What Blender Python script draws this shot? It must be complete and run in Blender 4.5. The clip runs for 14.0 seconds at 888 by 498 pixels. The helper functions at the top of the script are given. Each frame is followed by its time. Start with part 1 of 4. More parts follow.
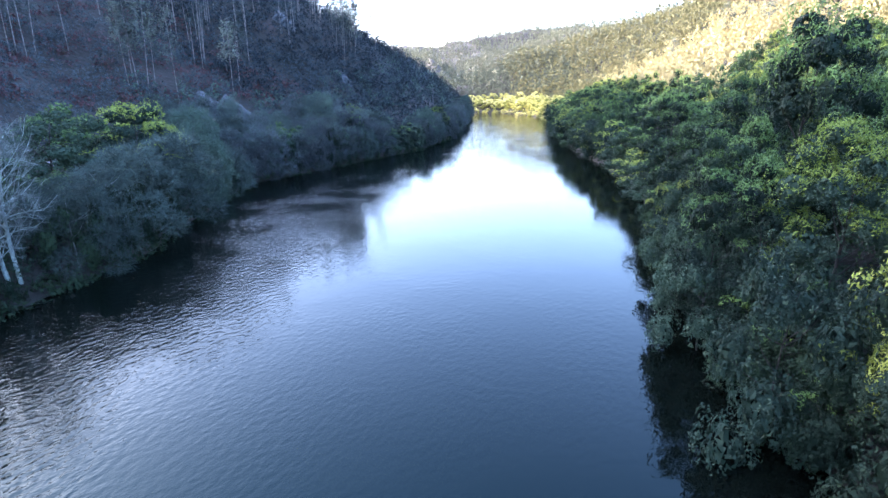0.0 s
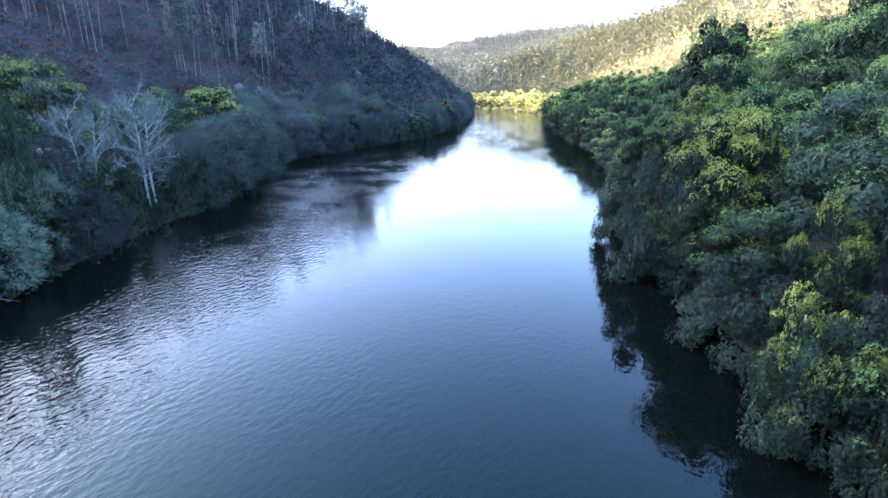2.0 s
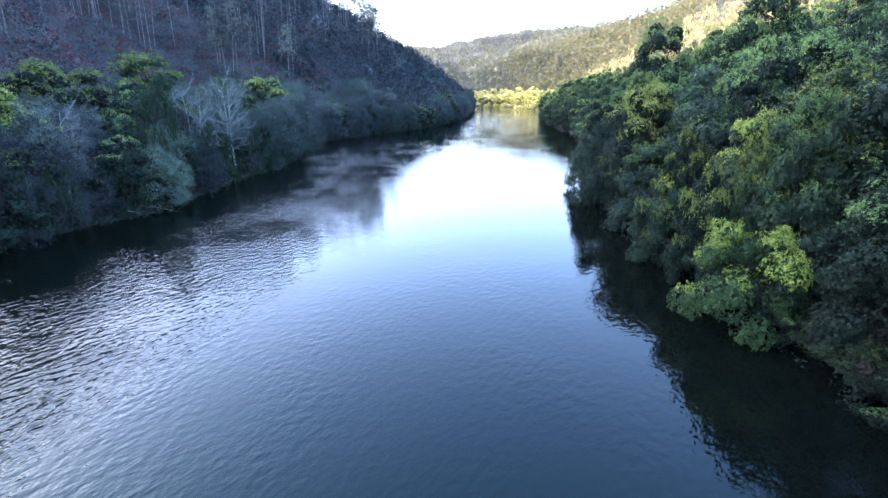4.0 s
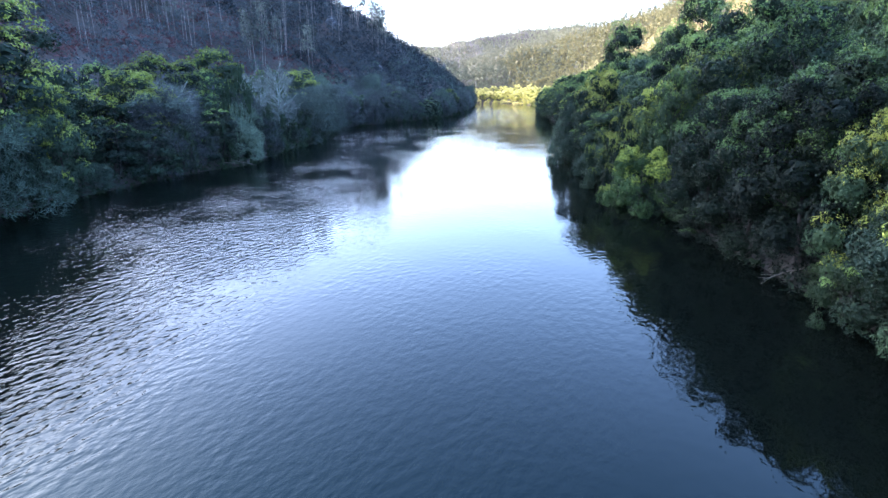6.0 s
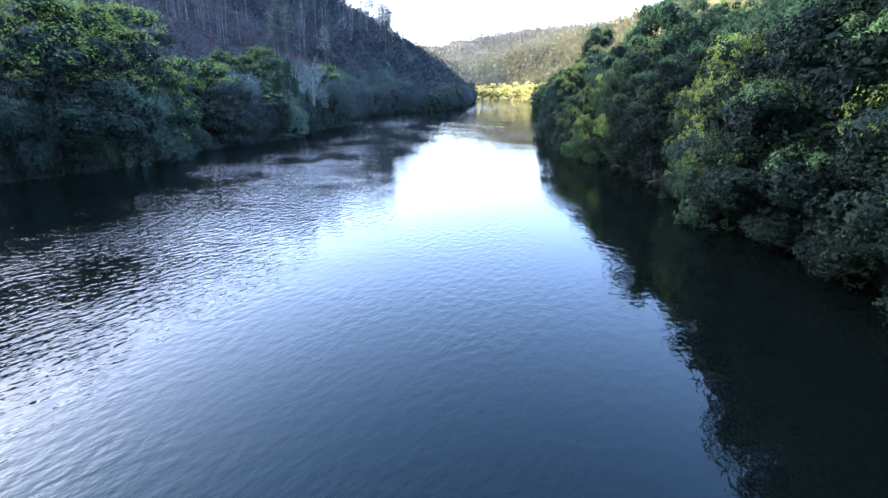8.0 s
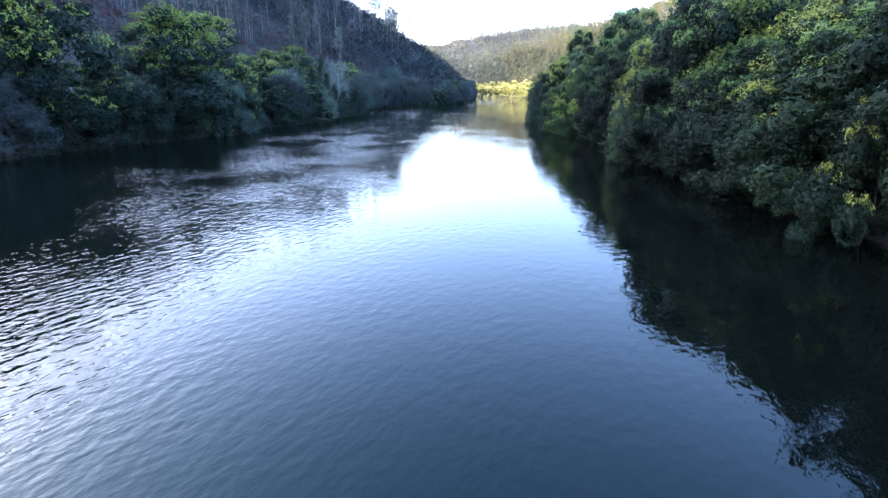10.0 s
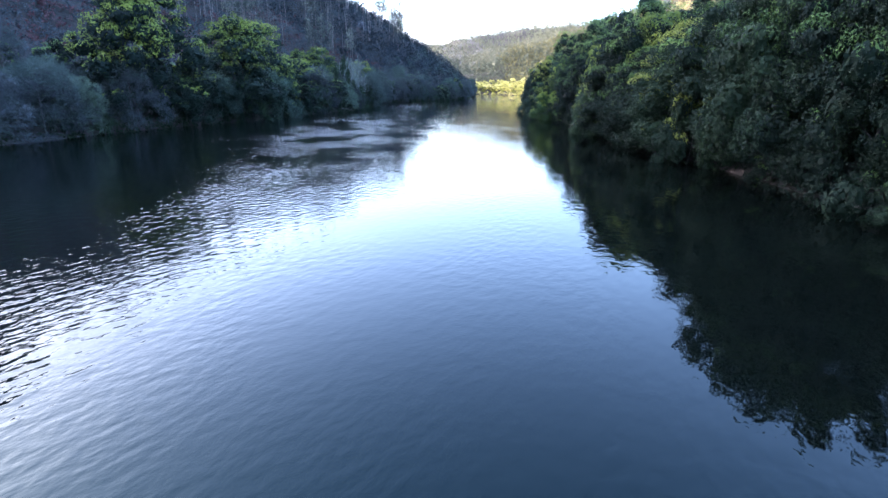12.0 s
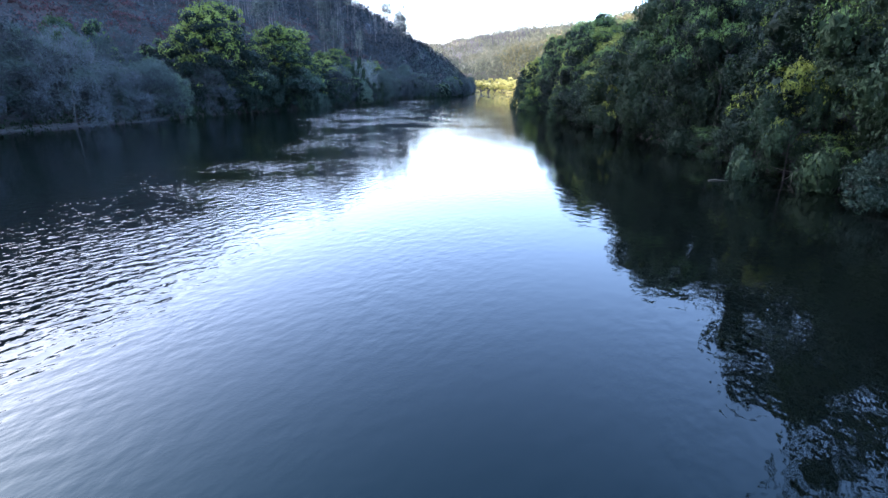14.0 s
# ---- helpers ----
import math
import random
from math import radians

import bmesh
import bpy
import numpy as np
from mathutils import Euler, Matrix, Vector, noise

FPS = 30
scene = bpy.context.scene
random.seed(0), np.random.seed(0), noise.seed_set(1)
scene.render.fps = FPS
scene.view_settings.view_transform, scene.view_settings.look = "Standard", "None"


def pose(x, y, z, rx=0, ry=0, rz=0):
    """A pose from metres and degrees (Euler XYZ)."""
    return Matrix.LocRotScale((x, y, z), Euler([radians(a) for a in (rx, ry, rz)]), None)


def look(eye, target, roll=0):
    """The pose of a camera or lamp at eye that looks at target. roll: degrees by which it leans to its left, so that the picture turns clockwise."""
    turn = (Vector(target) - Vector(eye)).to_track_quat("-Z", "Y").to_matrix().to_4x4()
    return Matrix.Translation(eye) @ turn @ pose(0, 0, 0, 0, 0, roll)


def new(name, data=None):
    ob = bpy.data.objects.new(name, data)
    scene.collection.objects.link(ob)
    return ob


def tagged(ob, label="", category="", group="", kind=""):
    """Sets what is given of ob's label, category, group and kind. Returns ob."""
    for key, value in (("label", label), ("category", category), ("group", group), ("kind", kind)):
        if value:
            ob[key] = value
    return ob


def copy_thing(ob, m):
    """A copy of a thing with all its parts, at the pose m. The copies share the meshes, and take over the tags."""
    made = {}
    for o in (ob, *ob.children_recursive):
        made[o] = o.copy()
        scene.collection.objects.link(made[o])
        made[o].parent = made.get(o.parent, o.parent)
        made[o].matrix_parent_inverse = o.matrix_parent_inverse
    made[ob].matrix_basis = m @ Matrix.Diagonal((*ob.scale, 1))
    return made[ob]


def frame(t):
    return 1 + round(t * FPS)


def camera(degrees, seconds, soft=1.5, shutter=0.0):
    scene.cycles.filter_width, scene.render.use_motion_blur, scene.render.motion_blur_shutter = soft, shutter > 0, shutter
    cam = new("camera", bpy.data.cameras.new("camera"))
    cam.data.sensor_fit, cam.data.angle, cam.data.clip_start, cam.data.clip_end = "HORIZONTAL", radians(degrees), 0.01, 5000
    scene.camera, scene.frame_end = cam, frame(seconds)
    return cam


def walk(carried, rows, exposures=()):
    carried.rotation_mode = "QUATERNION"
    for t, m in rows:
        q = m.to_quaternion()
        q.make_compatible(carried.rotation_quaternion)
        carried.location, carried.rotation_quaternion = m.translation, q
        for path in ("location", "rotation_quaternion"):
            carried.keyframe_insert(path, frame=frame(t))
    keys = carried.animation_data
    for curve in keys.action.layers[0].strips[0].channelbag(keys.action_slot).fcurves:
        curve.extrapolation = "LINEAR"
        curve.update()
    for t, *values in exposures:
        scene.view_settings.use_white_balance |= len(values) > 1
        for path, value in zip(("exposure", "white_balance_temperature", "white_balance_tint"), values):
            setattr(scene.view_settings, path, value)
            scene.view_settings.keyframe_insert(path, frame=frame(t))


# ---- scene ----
cam = camera(81.8, 14.0, soft=1.45)
METRES, EYE, TILT, LEAN, TURN = 130.0, 14.5, -15.35, 0.0, 0.0
ROWS = [
    (0.0, 0.0, 0.0, 0.0, 0.02, -1.95, -0.48),
    (0.5, -0.0018, -0.0284, -0.0109, 0.03, -2.0, -0.51),
    (1.0, -0.0035, -0.0585, -0.0227, 0.06, -1.97, -0.53),
    (1.5, -0.0054, -0.089, -0.0342, 0.09, -1.96, -0.54),
    (2.0, -0.0077, -0.1201, -0.046, 0.11, -1.95, -0.56),
    (2.5, -0.0099, -0.1518, -0.058, 0.15, -1.93, -0.54),
    (3.0, -0.0124, -0.1839, -0.07, 0.15, -1.91, -0.55),
    (5.5, -0.0234, -0.3421, -0.1304, 0.2, -1.95, -0.64),
    (6.0, -0.0253, -0.3763, -0.1433, 0.21, -1.95, -0.63),
    (6.5, -0.027, -0.4103, -0.1556, 0.21, -1.97, -0.64),
    (7.0, -0.0288, -0.4446, -0.1681, 0.22, -2.0, -0.65),
    (7.5, -0.0304, -0.4795, -0.1812, 0.22, -2.02, -0.66),
    (8.0, -0.0321, -0.5142, -0.1939, 0.23, -2.02, -0.66),
    (10.5, -0.0427, -0.6857, -0.2528, 0.19, -2.14, -0.75),
    (11.0, -0.0441, -0.7214, -0.2644, 0.18, -2.17, -0.79),
    (11.5, -0.0455, -0.7575, -0.2762, 0.19, -2.18, -0.8),
    (12.0, -0.0468, -0.7938, -0.2878, 0.2, -2.19, -0.81),
    (12.5, -0.048, -0.8305, -0.2994, 0.2, -2.2, -0.83),
    (13.0, -0.0492, -0.8672, -0.3107, 0.19, -2.23, -0.81),
    (13.5, -0.0505, -0.904, -0.3221, 0.18, -2.26, -0.81),
    (14.0, -0.0519, -0.941, -0.3333, 0.16, -2.29, -0.81),
]
walk(cam, [(t, pose(0, 0, EYE, TILT, LEAN, TURN) @ pose(METRES * x, METRES * y, METRES * z, 90 + pitch, roll, yaw)) for t, x, y, z, yaw, pitch, roll in ROWS],
     exposures=[(0.0, 4.15, 5850, 21), (3.0, 4.15, 5850, 21), (7.0, 4.13, 5900, 21), (14.0, 3.9, 5900, 21)])

# ---- world and sun ----
SUN_AZ, SUN_EL = -73.0, 17.0          # degrees: clockwise from +y, above the horizon
world = bpy.data.worlds.new("sky")
scene.world = world
world.use_nodes = True
wn = world.node_tree
sky = wn.nodes.new("ShaderNodeTexSky")
sky.sky_type = "NISHITA"
sky.sun_disc = False
sky.sun_elevation, sky.sun_rotation = radians(SUN_EL), radians(SUN_AZ)
sky.altitude, sky.air_density, sky.dust_density, sky.ozone_density = 50, 0.95, 3.6, 2.4
wn.links.new(sky.outputs[0], wn.nodes["Background"].inputs[0])
wn.nodes["Background"].inputs[1].default_value = 0.15
sun = new("sun", bpy.data.lights.new("sun", "SUN"))
sun.data.energy, sun.data.angle, sun.data.color = 2.4, radians(0.6), (1.0, 0.86, 0.62)
az, el = radians(SUN_AZ), radians(SUN_EL)
TO_SUN = Vector((math.sin(az) * math.cos(el), math.cos(az) * math.cos(el), math.sin(el)))
sun.matrix_world = look(TO_SUN * 400, (0, 0, 0))


# ---- materials ----
def material(name):
    m = bpy.data.materials.new(name)
    m.use_nodes = True
    return m, m.node_tree.nodes, m.node_tree.links, m.node_tree.nodes["Principled BSDF"]


def ramp(nodes, stops):
    r = nodes.new("ShaderNodeValToRGB")
    while len(r.color_ramp.elements) < len(stops):
        r.color_ramp.elements.new(0.5)
    for e, (at, c) in zip(r.color_ramp.elements, stops):
        e.position, e.color = at, (*c, 1)
    return r


def noise_node(nodes, links, scale, detail=4, vec=None):
    n = nodes.new("ShaderNodeTexNoise")
    n.inputs["Scale"].default_value, n.inputs["Detail"].default_value = scale, detail
    if vec is not None:
        links.new(vec, n.inputs["Vector"])
    return n


def leaf_material(name, dark, mid, light, through_light=0.15, gloss=0.7):
    """Foliage: colour varies by leaf and by plant; part of the light passes through the leaf."""
    m, nodes, links, p = material(name)
    geo, obj = nodes.new("ShaderNodeNewGeometry"), nodes.new("ShaderNodeObjectInfo")
    big = noise_node(nodes, links, 0.35, 3, geo.outputs["Position"])
    mix = nodes.new("ShaderNodeMath")
    mix.operation = "MULTIPLY_ADD"
    links.new(geo.outputs["Random Per Island"], mix.inputs[0])
    mix.inputs[1].default_value = 0.18
    half = nodes.new("ShaderNodeMath")
    half.operation = "MULTIPLY_ADD"
    links.new(obj.outputs["Random"], half.inputs[0])
    half.inputs[1].default_value = 0.9
    sub = nodes.new("ShaderNodeMath")
    sub.operation = "MULTIPLY_ADD"
    links.new(big.outputs["Fac"], sub.inputs[0])
    sub.inputs[1].default_value, sub.inputs[2].default_value = 0.5, -0.25
    links.new(sub.outputs[0], half.inputs[2])
    links.new(half.outputs[0], mix.inputs[2])
    r = ramp(nodes, [(0.1, dark), (0.5, mid), (0.95, light)])
    links.new(mix.outputs[0], r.inputs[0])
    links.new(r.outputs[0], p.inputs["Base Color"])
    p.inputs["Roughness"].default_value = gloss
    p.inputs["Specular IOR Level"].default_value = 0.12
    tr = nodes.new("ShaderNodeBsdfTranslucent")
    links.new(r.outputs[0], tr.inputs["Color"])
    ms = nodes.new("ShaderNodeMixShader")
    ms.inputs[0].default_value = through_light
    links.new(p.outputs[0], ms.inputs[1])
    links.new(tr.outputs[0], ms.inputs[2])
    links.new(ms.outputs[0], nodes["Material Output"].inputs[0])
    return m


def bark_material(name, dark, light):
    m, nodes, links, p = material(name)
    geo = nodes.new("ShaderNodeNewGeometry")
    a = noise_node(nodes, links, 3.0, 6, geo.outputs["Position"])
    r = ramp(nodes, [(0.35, dark), (0.65, light)])
    links.new(a.outputs["Fac"], r.inputs[0])
    links.new(r.outputs[0], p.inputs["Base Color"])
    p.inputs["Roughness"].default_value = 0.85
    b = nodes.new("ShaderNodeBump")
    b.inputs["Strength"].default_value, b.inputs["Distance"].default_value = 0.5, 0.03
    f = noise_node(nodes, links, 18, 4, geo.outputs["Position"])
    links.new(f.outputs["Fac"], b.inputs["Height"])
    links.new(b.outputs[0], p.inputs["Normal"])
    return m


LEAF = {
    "green": leaf_material("oak_leaves", (0.0068, 0.015, 0.0097), (0.016, 0.032, 0.0186), (0.0365, 0.066, 0.0311)),
    # dusk: shade of the right bank put into a darker leaf colour
    "dusk": leaf_material("shade_dark_leaves", (0.0042, 0.0099, 0.0066), (0.0101, 0.0209, 0.0117), (0.0253, 0.0461, 0.0208)),
    "teal": leaf_material("alder_leaves", (0.0087, 0.018, 0.0132), (0.0197, 0.0378, 0.0264), (0.0383, 0.0676, 0.0431)),
    "fresh": leaf_material("light_green_leaves", (0.034, 0.0671, 0.0241), (0.0732, 0.1286, 0.0385), (0.1437, 0.2211, 0.0602)),
    "lime": leaf_material("lime_leaves", (0.0689, 0.1032, 0.02), (0.144, 0.1937, 0.0343), (0.2381, 0.2905, 0.0541)),
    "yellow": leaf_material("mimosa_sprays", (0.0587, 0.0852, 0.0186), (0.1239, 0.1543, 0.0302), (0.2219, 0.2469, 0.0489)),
    "gold": leaf_material("flowering_mimosa", (0.11, 0.1265, 0.0352), (0.22, 0.2255, 0.0605), (0.374, 0.363, 0.11), 0.25),
    "blossom": leaf_material("mimosa_blossom", (0.2508, 0.2606, 0.088), (0.418, 0.4192, 0.1496), (0.5852, 0.5665, 0.2464), 0.3),
    "blue": leaf_material("willow_leaves", (0.0322, 0.0546, 0.0423), (0.0625, 0.1007, 0.0756), (0.1134, 0.1627, 0.1144)),
    "haze": leaf_material("pale_twig_sprays", (0.0264, 0.0404, 0.0354), (0.0498, 0.0738, 0.0642), (0.082, 0.117, 0.0995)),
    "twigs": leaf_material("grey_twig_sprays", (0.0238, 0.0306, 0.0323), (0.0502, 0.0632, 0.0659), (0.0914, 0.1102, 0.1132)),
    # gum and scrub colours lifted, scrub blued, to carry haze over the hillside
    "gum": leaf_material("gum_leaves", (0.0364, 0.0468, 0.0442), (0.0754, 0.091, 0.078), (0.1365, 0.1534, 0.117)),
    "scrub": leaf_material("hazed_scrub_leaves", (0.0178, 0.0268, 0.0318), (0.0422, 0.0582, 0.0647), (0.0771, 0.0998, 0.1037)),
    "bracken": leaf_material("dead_bracken", (0.0418, 0.0228, 0.026), (0.0814, 0.0399, 0.042), (0.1265, 0.0665, 0.064)),
    "woods": leaf_material("hill_woods", (0.0544, 0.0598, 0.0315), (0.1449, 0.1357, 0.0658), (0.2656, 0.23, 0.1144)),
    # greyed towards blue: the haze of distance is put into this leaf colour
    "far_woods": leaf_material("hazed_distant_woods", (0.0429, 0.055, 0.0421), (0.1073, 0.1128, 0.0778), (0.2145, 0.1993, 0.1378)),
}
BARK = bark_material("brown_bark", (0.009, 0.008, 0.007), (0.026, 0.023, 0.020))
PALE_BARK = bark_material("pale_lichen_bark", (0.13, 0.165, 0.15), (0.32, 0.39, 0.355))
PALE_TWIG = bark_material("pale_twigs", (0.080, 0.095, 0.088), (0.17, 0.195, 0.18))
TWIG = bark_material("grey_twigs", (0.038, 0.043, 0.039), (0.085, 0.093, 0.085))
GUM_BARK = bark_material("gum_bark", (0.065, 0.058, 0.054), (0.18, 0.165, 0.155))

GROUND, nodes, links, p = material("forest_floor")
geo = nodes.new("ShaderNodeNewGeometry")
a = noise_node(nodes, links, 0.06, 6, geo.outputs["Position"])
b = noise_node(nodes, links, 1.3, 6, geo.outputs["Position"])
r1 = ramp(nodes, [(0.35, (0.011, 0.013, 0.010)), (0.55, (0.021, 0.019, 0.015)), (0.7, (0.040, 0.025, 0.021))])
r2 = ramp(nodes, [(0.3, (0.45, 0.45, 0.45)), (0.7, (1.0, 1.0, 1.0))])
links.new(a.outputs["Fac"], r1.inputs[0])
links.new(b.outputs["Fac"], r2.inputs[0])
mul = nodes.new("ShaderNodeMix")
mul.data_type, mul.blend_type = "RGBA", "MULTIPLY"
mul.inputs[0].default_value = 1.0
links.new(r1.outputs[0], mul.inputs[6])
links.new(r2.outputs[0], mul.inputs[7])
links.new(mul.outputs[2], p.inputs["Base Color"])
p.inputs["Roughness"].default_value = 0.95
bp = nodes.new("ShaderNodeBump")
bp.inputs["Strength"].default_value, bp.inputs["Distance"].default_value = 0.8, 0.4
links.new(b.outputs["Fac"], bp.inputs["Height"])
links.new(bp.outputs[0], p.inputs["Normal"])

WATER, nodes, links, p = material("river_water")
geo = nodes.new("ShaderNodeNewGeometry")
p.inputs["Base Color"].default_value = (0.0016, 0.0026, 0.0020, 1)
p.inputs["Roughness"].default_value = 0.02
p.inputs["IOR"].default_value = 1.255
p.inputs["Specular Tint"].default_value = (0.41, 0.93, 1.0, 1)
flow = nodes.new("ShaderNodeMapping")
flow.inputs["Scale"].default_value = (1.0, 0.85, 1.0)
links.new(geo.outputs["Position"], flow.inputs["Vector"])
patch = noise_node(nodes, links, 0.15, 5, flow.outputs[0])
swing = nodes.new("ShaderNodeMapping")
swing.inputs["Rotation"].default_value = (0, 0, radians(32))
links.new(geo.outputs["Position"], swing.inputs["Vector"])
stretch = nodes.new("ShaderNodeMapping")
stretch.inputs["Scale"].default_value = (1.2, 0.68, 1.0)
links.new(swing.outputs[0], stretch.inputs["Vector"])
swell = noise_node(nodes, links, 2.7, 0.8, stretch.outputs[0])
ripple = noise_node(nodes, links, 6.5, 1, stretch.outputs[0])
pr = ramp(nodes, [(0.40, (0.4, 0.4, 0.4)), (0.60, (1, 1, 1))])
links.new(patch.outputs["Fac"], pr.inputs[0])
h1 = nodes.new("ShaderNodeMath")
h1.operation = "MULTIPLY_ADD"
links.new(ripple.outputs["Fac"], h1.inputs[0])
h1.inputs[1].default_value = 0.34
links.new(swell.outputs["Fac"], h1.inputs[2])
sep = nodes.new("ShaderNodeSeparateXYZ")
links.new(geo.outputs["Position"], sep.inputs[0])
span = nodes.new("ShaderNodeMapRange")
span.inputs["From Min"].default_value, span.inputs["From Max"].default_value = -45, 15
bent = sep.outputs["Y"]
for step, amount in (("ADD", 45), ("MULTIPLY", 0.65), ("MINIMUM", 0), ("MAXIMUM", -15)):
    n = nodes.new("ShaderNodeMath")
    n.operation = step
    links.new(bent, n.inputs[0])
    n.inputs[1].default_value = amount
    bent = n.outputs[0]
slant = nodes.new("ShaderNodeMath")
links.new(sep.outputs["X"], slant.inputs[0])
links.new(bent, slant.inputs[1])
lee = nodes.new("ShaderNodeMapRange")
lee.inputs["From Min"].default_value, lee.inputs["From Max"].default_value = -44, -32
lee.inputs["To Min"].default_value, lee.inputs["To Max"].default_value = 0.3, 1.0
links.new(slant.outputs[0], lee.inputs["Value"])
links.new(sep.outputs["X"], span.inputs["Value"])
calm = ramp(nodes, [(0.0, (0.9, 0.9, 0.9)), (0.2, (1.15, 1.15, 1.15)), (0.45, (1.0, 1.0, 1.0)), (0.58, (0.27, 0.27, 0.27)), (0.9, (0.2, 0.2, 0.2))])
links.new(span.outputs[0], calm.inputs[0])
reach = nodes.new("ShaderNodeMapRange")
reach.inputs["From Min"].default_value, reach.inputs["From Max"].default_value = 60, 170
reach.inputs["To Min"].default_value, reach.inputs["To Max"].default_value = 0.0, 0.9
links.new(sep.outputs["Y"], reach.inputs["Value"])
broken = nodes.new("ShaderNodeMath")
broken.operation = "MAXIMUM"
along = nodes.new("ShaderNodeMapRange")
along.inputs["From Min"].default_value, along.inputs["From Max"].default_value = -100, 60
links.new(sep.outputs["Y"], along.inputs["Value"])
quiet = ramp(nodes, [(0.1, (0.65, 0.65, 0.65)), (0.36, (1.15, 1.15, 1.15)), (0.53, (1.15, 1.15, 1.15)), (0.68, (0.75, 0.75, 0.75)), (0.9, (1.2, 1.2, 1.2))])
links.new(along.outputs[0], quiet.inputs[0])
lull = nodes.new("ShaderNodeMath")
lull.operation = "MULTIPLY"
links.new(calm.outputs[0], lull.inputs[0])
still = nodes.new("ShaderNodeMath")
still.operation = "MULTIPLY"
links.new(quiet.outputs[0], still.inputs[0])
links.new(lee.outputs[0], still.inputs[1])
links.new(still.outputs[0], lull.inputs[1])
least = nodes.new("ShaderNodeMath")
least.operation = "MAXIMUM"
links.new(lull.outputs[0], least.inputs[0])
least.inputs[1].default_value = 0.16
links.new(least.outputs[0], broken.inputs[0])
links.new(reach.outputs[0], broken.inputs[1])
h3 = nodes.new("ShaderNodeMath")
h3.operation = "MULTIPLY"
links.new(pr.outputs[0], h3.inputs[0])
links.new(broken.outputs[0], h3.inputs[1])
h2 = nodes.new("ShaderNodeMath")
h2.operation = "MULTIPLY"
links.new(h1.outputs[0], h2.inputs[0])
links.new(h3.outputs[0], h2.inputs[1])
bp = nodes.new("ShaderNodeBump")
bp.inputs["Strength"].default_value, bp.inputs["Distance"].default_value = 1.0, 0.064
links.new(h2.outputs[0], bp.inputs["Height"])
links.new(bp.outputs[0], p.inputs["Normal"])


# ---- mesh helpers ----
def mesh_np(name, verts, faces, mat, smooth=False):
    """A mesh from numpy arrays: verts (n, 3), faces (m, 3) or (m, 4)."""
    me = bpy.data.meshes.new(name)
    verts, faces = np.asarray(verts, np.float32), np.asarray(faces, np.int32)
    k = faces.shape[1]
    me.vertices.add(len(verts))
    me.vertices.foreach_set("co", verts.ravel())
    me.loops.add(faces.size)
    me.loops.foreach_set("vertex_index", faces.ravel())
    me.polygons.add(len(faces))
    me.polygons.foreach_set("loop_start", np.arange(0, faces.size, k, dtype=np.int32))
    if smooth:
        me.polygons.foreach_set("use_smooth", np.ones(len(faces), bool))
    me.materials.append(mat)
    me.update(calc_edges=True)
    return me


def join_np(pieces):
    """Pieces of (verts, faces) put into one."""
    vs, fs, n = [], [], 0
    for v, f in pieces:
        vs.append(v)
        fs.append(np.asarray(f) + n)
        n += len(v)
    return np.concatenate(vs), np.concatenate(fs)


def tube(points, radii, sides=6):
    """A tapered limb along points, as quads."""
    pts = np.asarray(points, float)
    way = np.gradient(pts, axis=0)
    way /= np.linalg.norm(way, axis=1)[:, None] + 1e-9
    ref = np.where(np.abs(way[:, 2:3]) > 0.9, np.array([[1.0, 0, 0]]), np.array([[0, 0, 1.0]]))
    u = np.cross(way, ref)
    u /= np.linalg.norm(u, axis=1)[:, None] + 1e-9
    w = np.cross(way, u)
    ang = np.arange(sides) * 2 * np.pi / sides
    ring = pts[:, None] + np.asarray(radii, float)[:, None, None] * (np.cos(ang)[None, :, None] * u[:, None] + np.sin(ang)[None, :, None] * w[:, None])
    k = np.arange(len(pts) - 1)[:, None] * sides
    i = np.arange(sides)[None]
    j = (i + 1) % sides
    return ring.reshape(-1, 3), np.stack([k + i, k + j, k + j + sides, k + i + sides], -1).reshape(-1, 4)


def unit(v):
    return v / (np.linalg.norm(v, axis=-1, keepdims=True) + 1e-9)


def leaves(rng, at, way, length, width, face=None):
    """Pointed leaf sprays, one blade each: at (n, 3), way (n, 3); with face (n, 3) the blades lie across that direction."""
    n = len(at)
    way = unit(way)
    side = unit(np.cross(way, rng.normal(size=(n, 3)) if face is None else unit(face) + rng.normal(size=(n, 3)) * 0.38))
    ln = (length * rng.uniform(0.6, 1.35, n))[:, None]
    wd = (width * rng.uniform(0.6, 1.3, n))[:, None]
    v = np.stack([at + side * wd * 0.5, at - side * wd * 0.5, at + way * ln], 1)
    return v.reshape(-1, 3), np.arange(n * 3).reshape(-1, 3)


def tufts(rng, at, out, each, radius, length, width, lift=0.35, open_to_sky=True):
    """Tufts of leaves: at every point a small dome that opens outwards."""
    n = len(at)
    d = unit(rng.normal(size=(n, each, 3)) + out[:, None] * 1.1 + np.array([0, 0, lift]))
    start = at[:, None] + d * radius * rng.uniform(0.15, 1.0, (n, each, 1))
    if not open_to_sky:
        return leaves(rng, start.reshape(-1, 3), (d + rng.normal(size=d.shape) * 0.5).reshape(-1, 3), length, width)
    turn = rng.normal(size=d.shape) * np.array([1, 1, 0.5]) + d * 0.6 - np.array([0, 0, 0.2])
    return leaves(rng, start.reshape(-1, 3), turn.reshape(-1, 3), length, width, (d * 0.3 + out[:, None] * 0.5 + np.array([0, 0, 0.5])).reshape(-1, 3))


def ball_points(rng, n):
    return unit(rng.normal(size=(n, 3)))


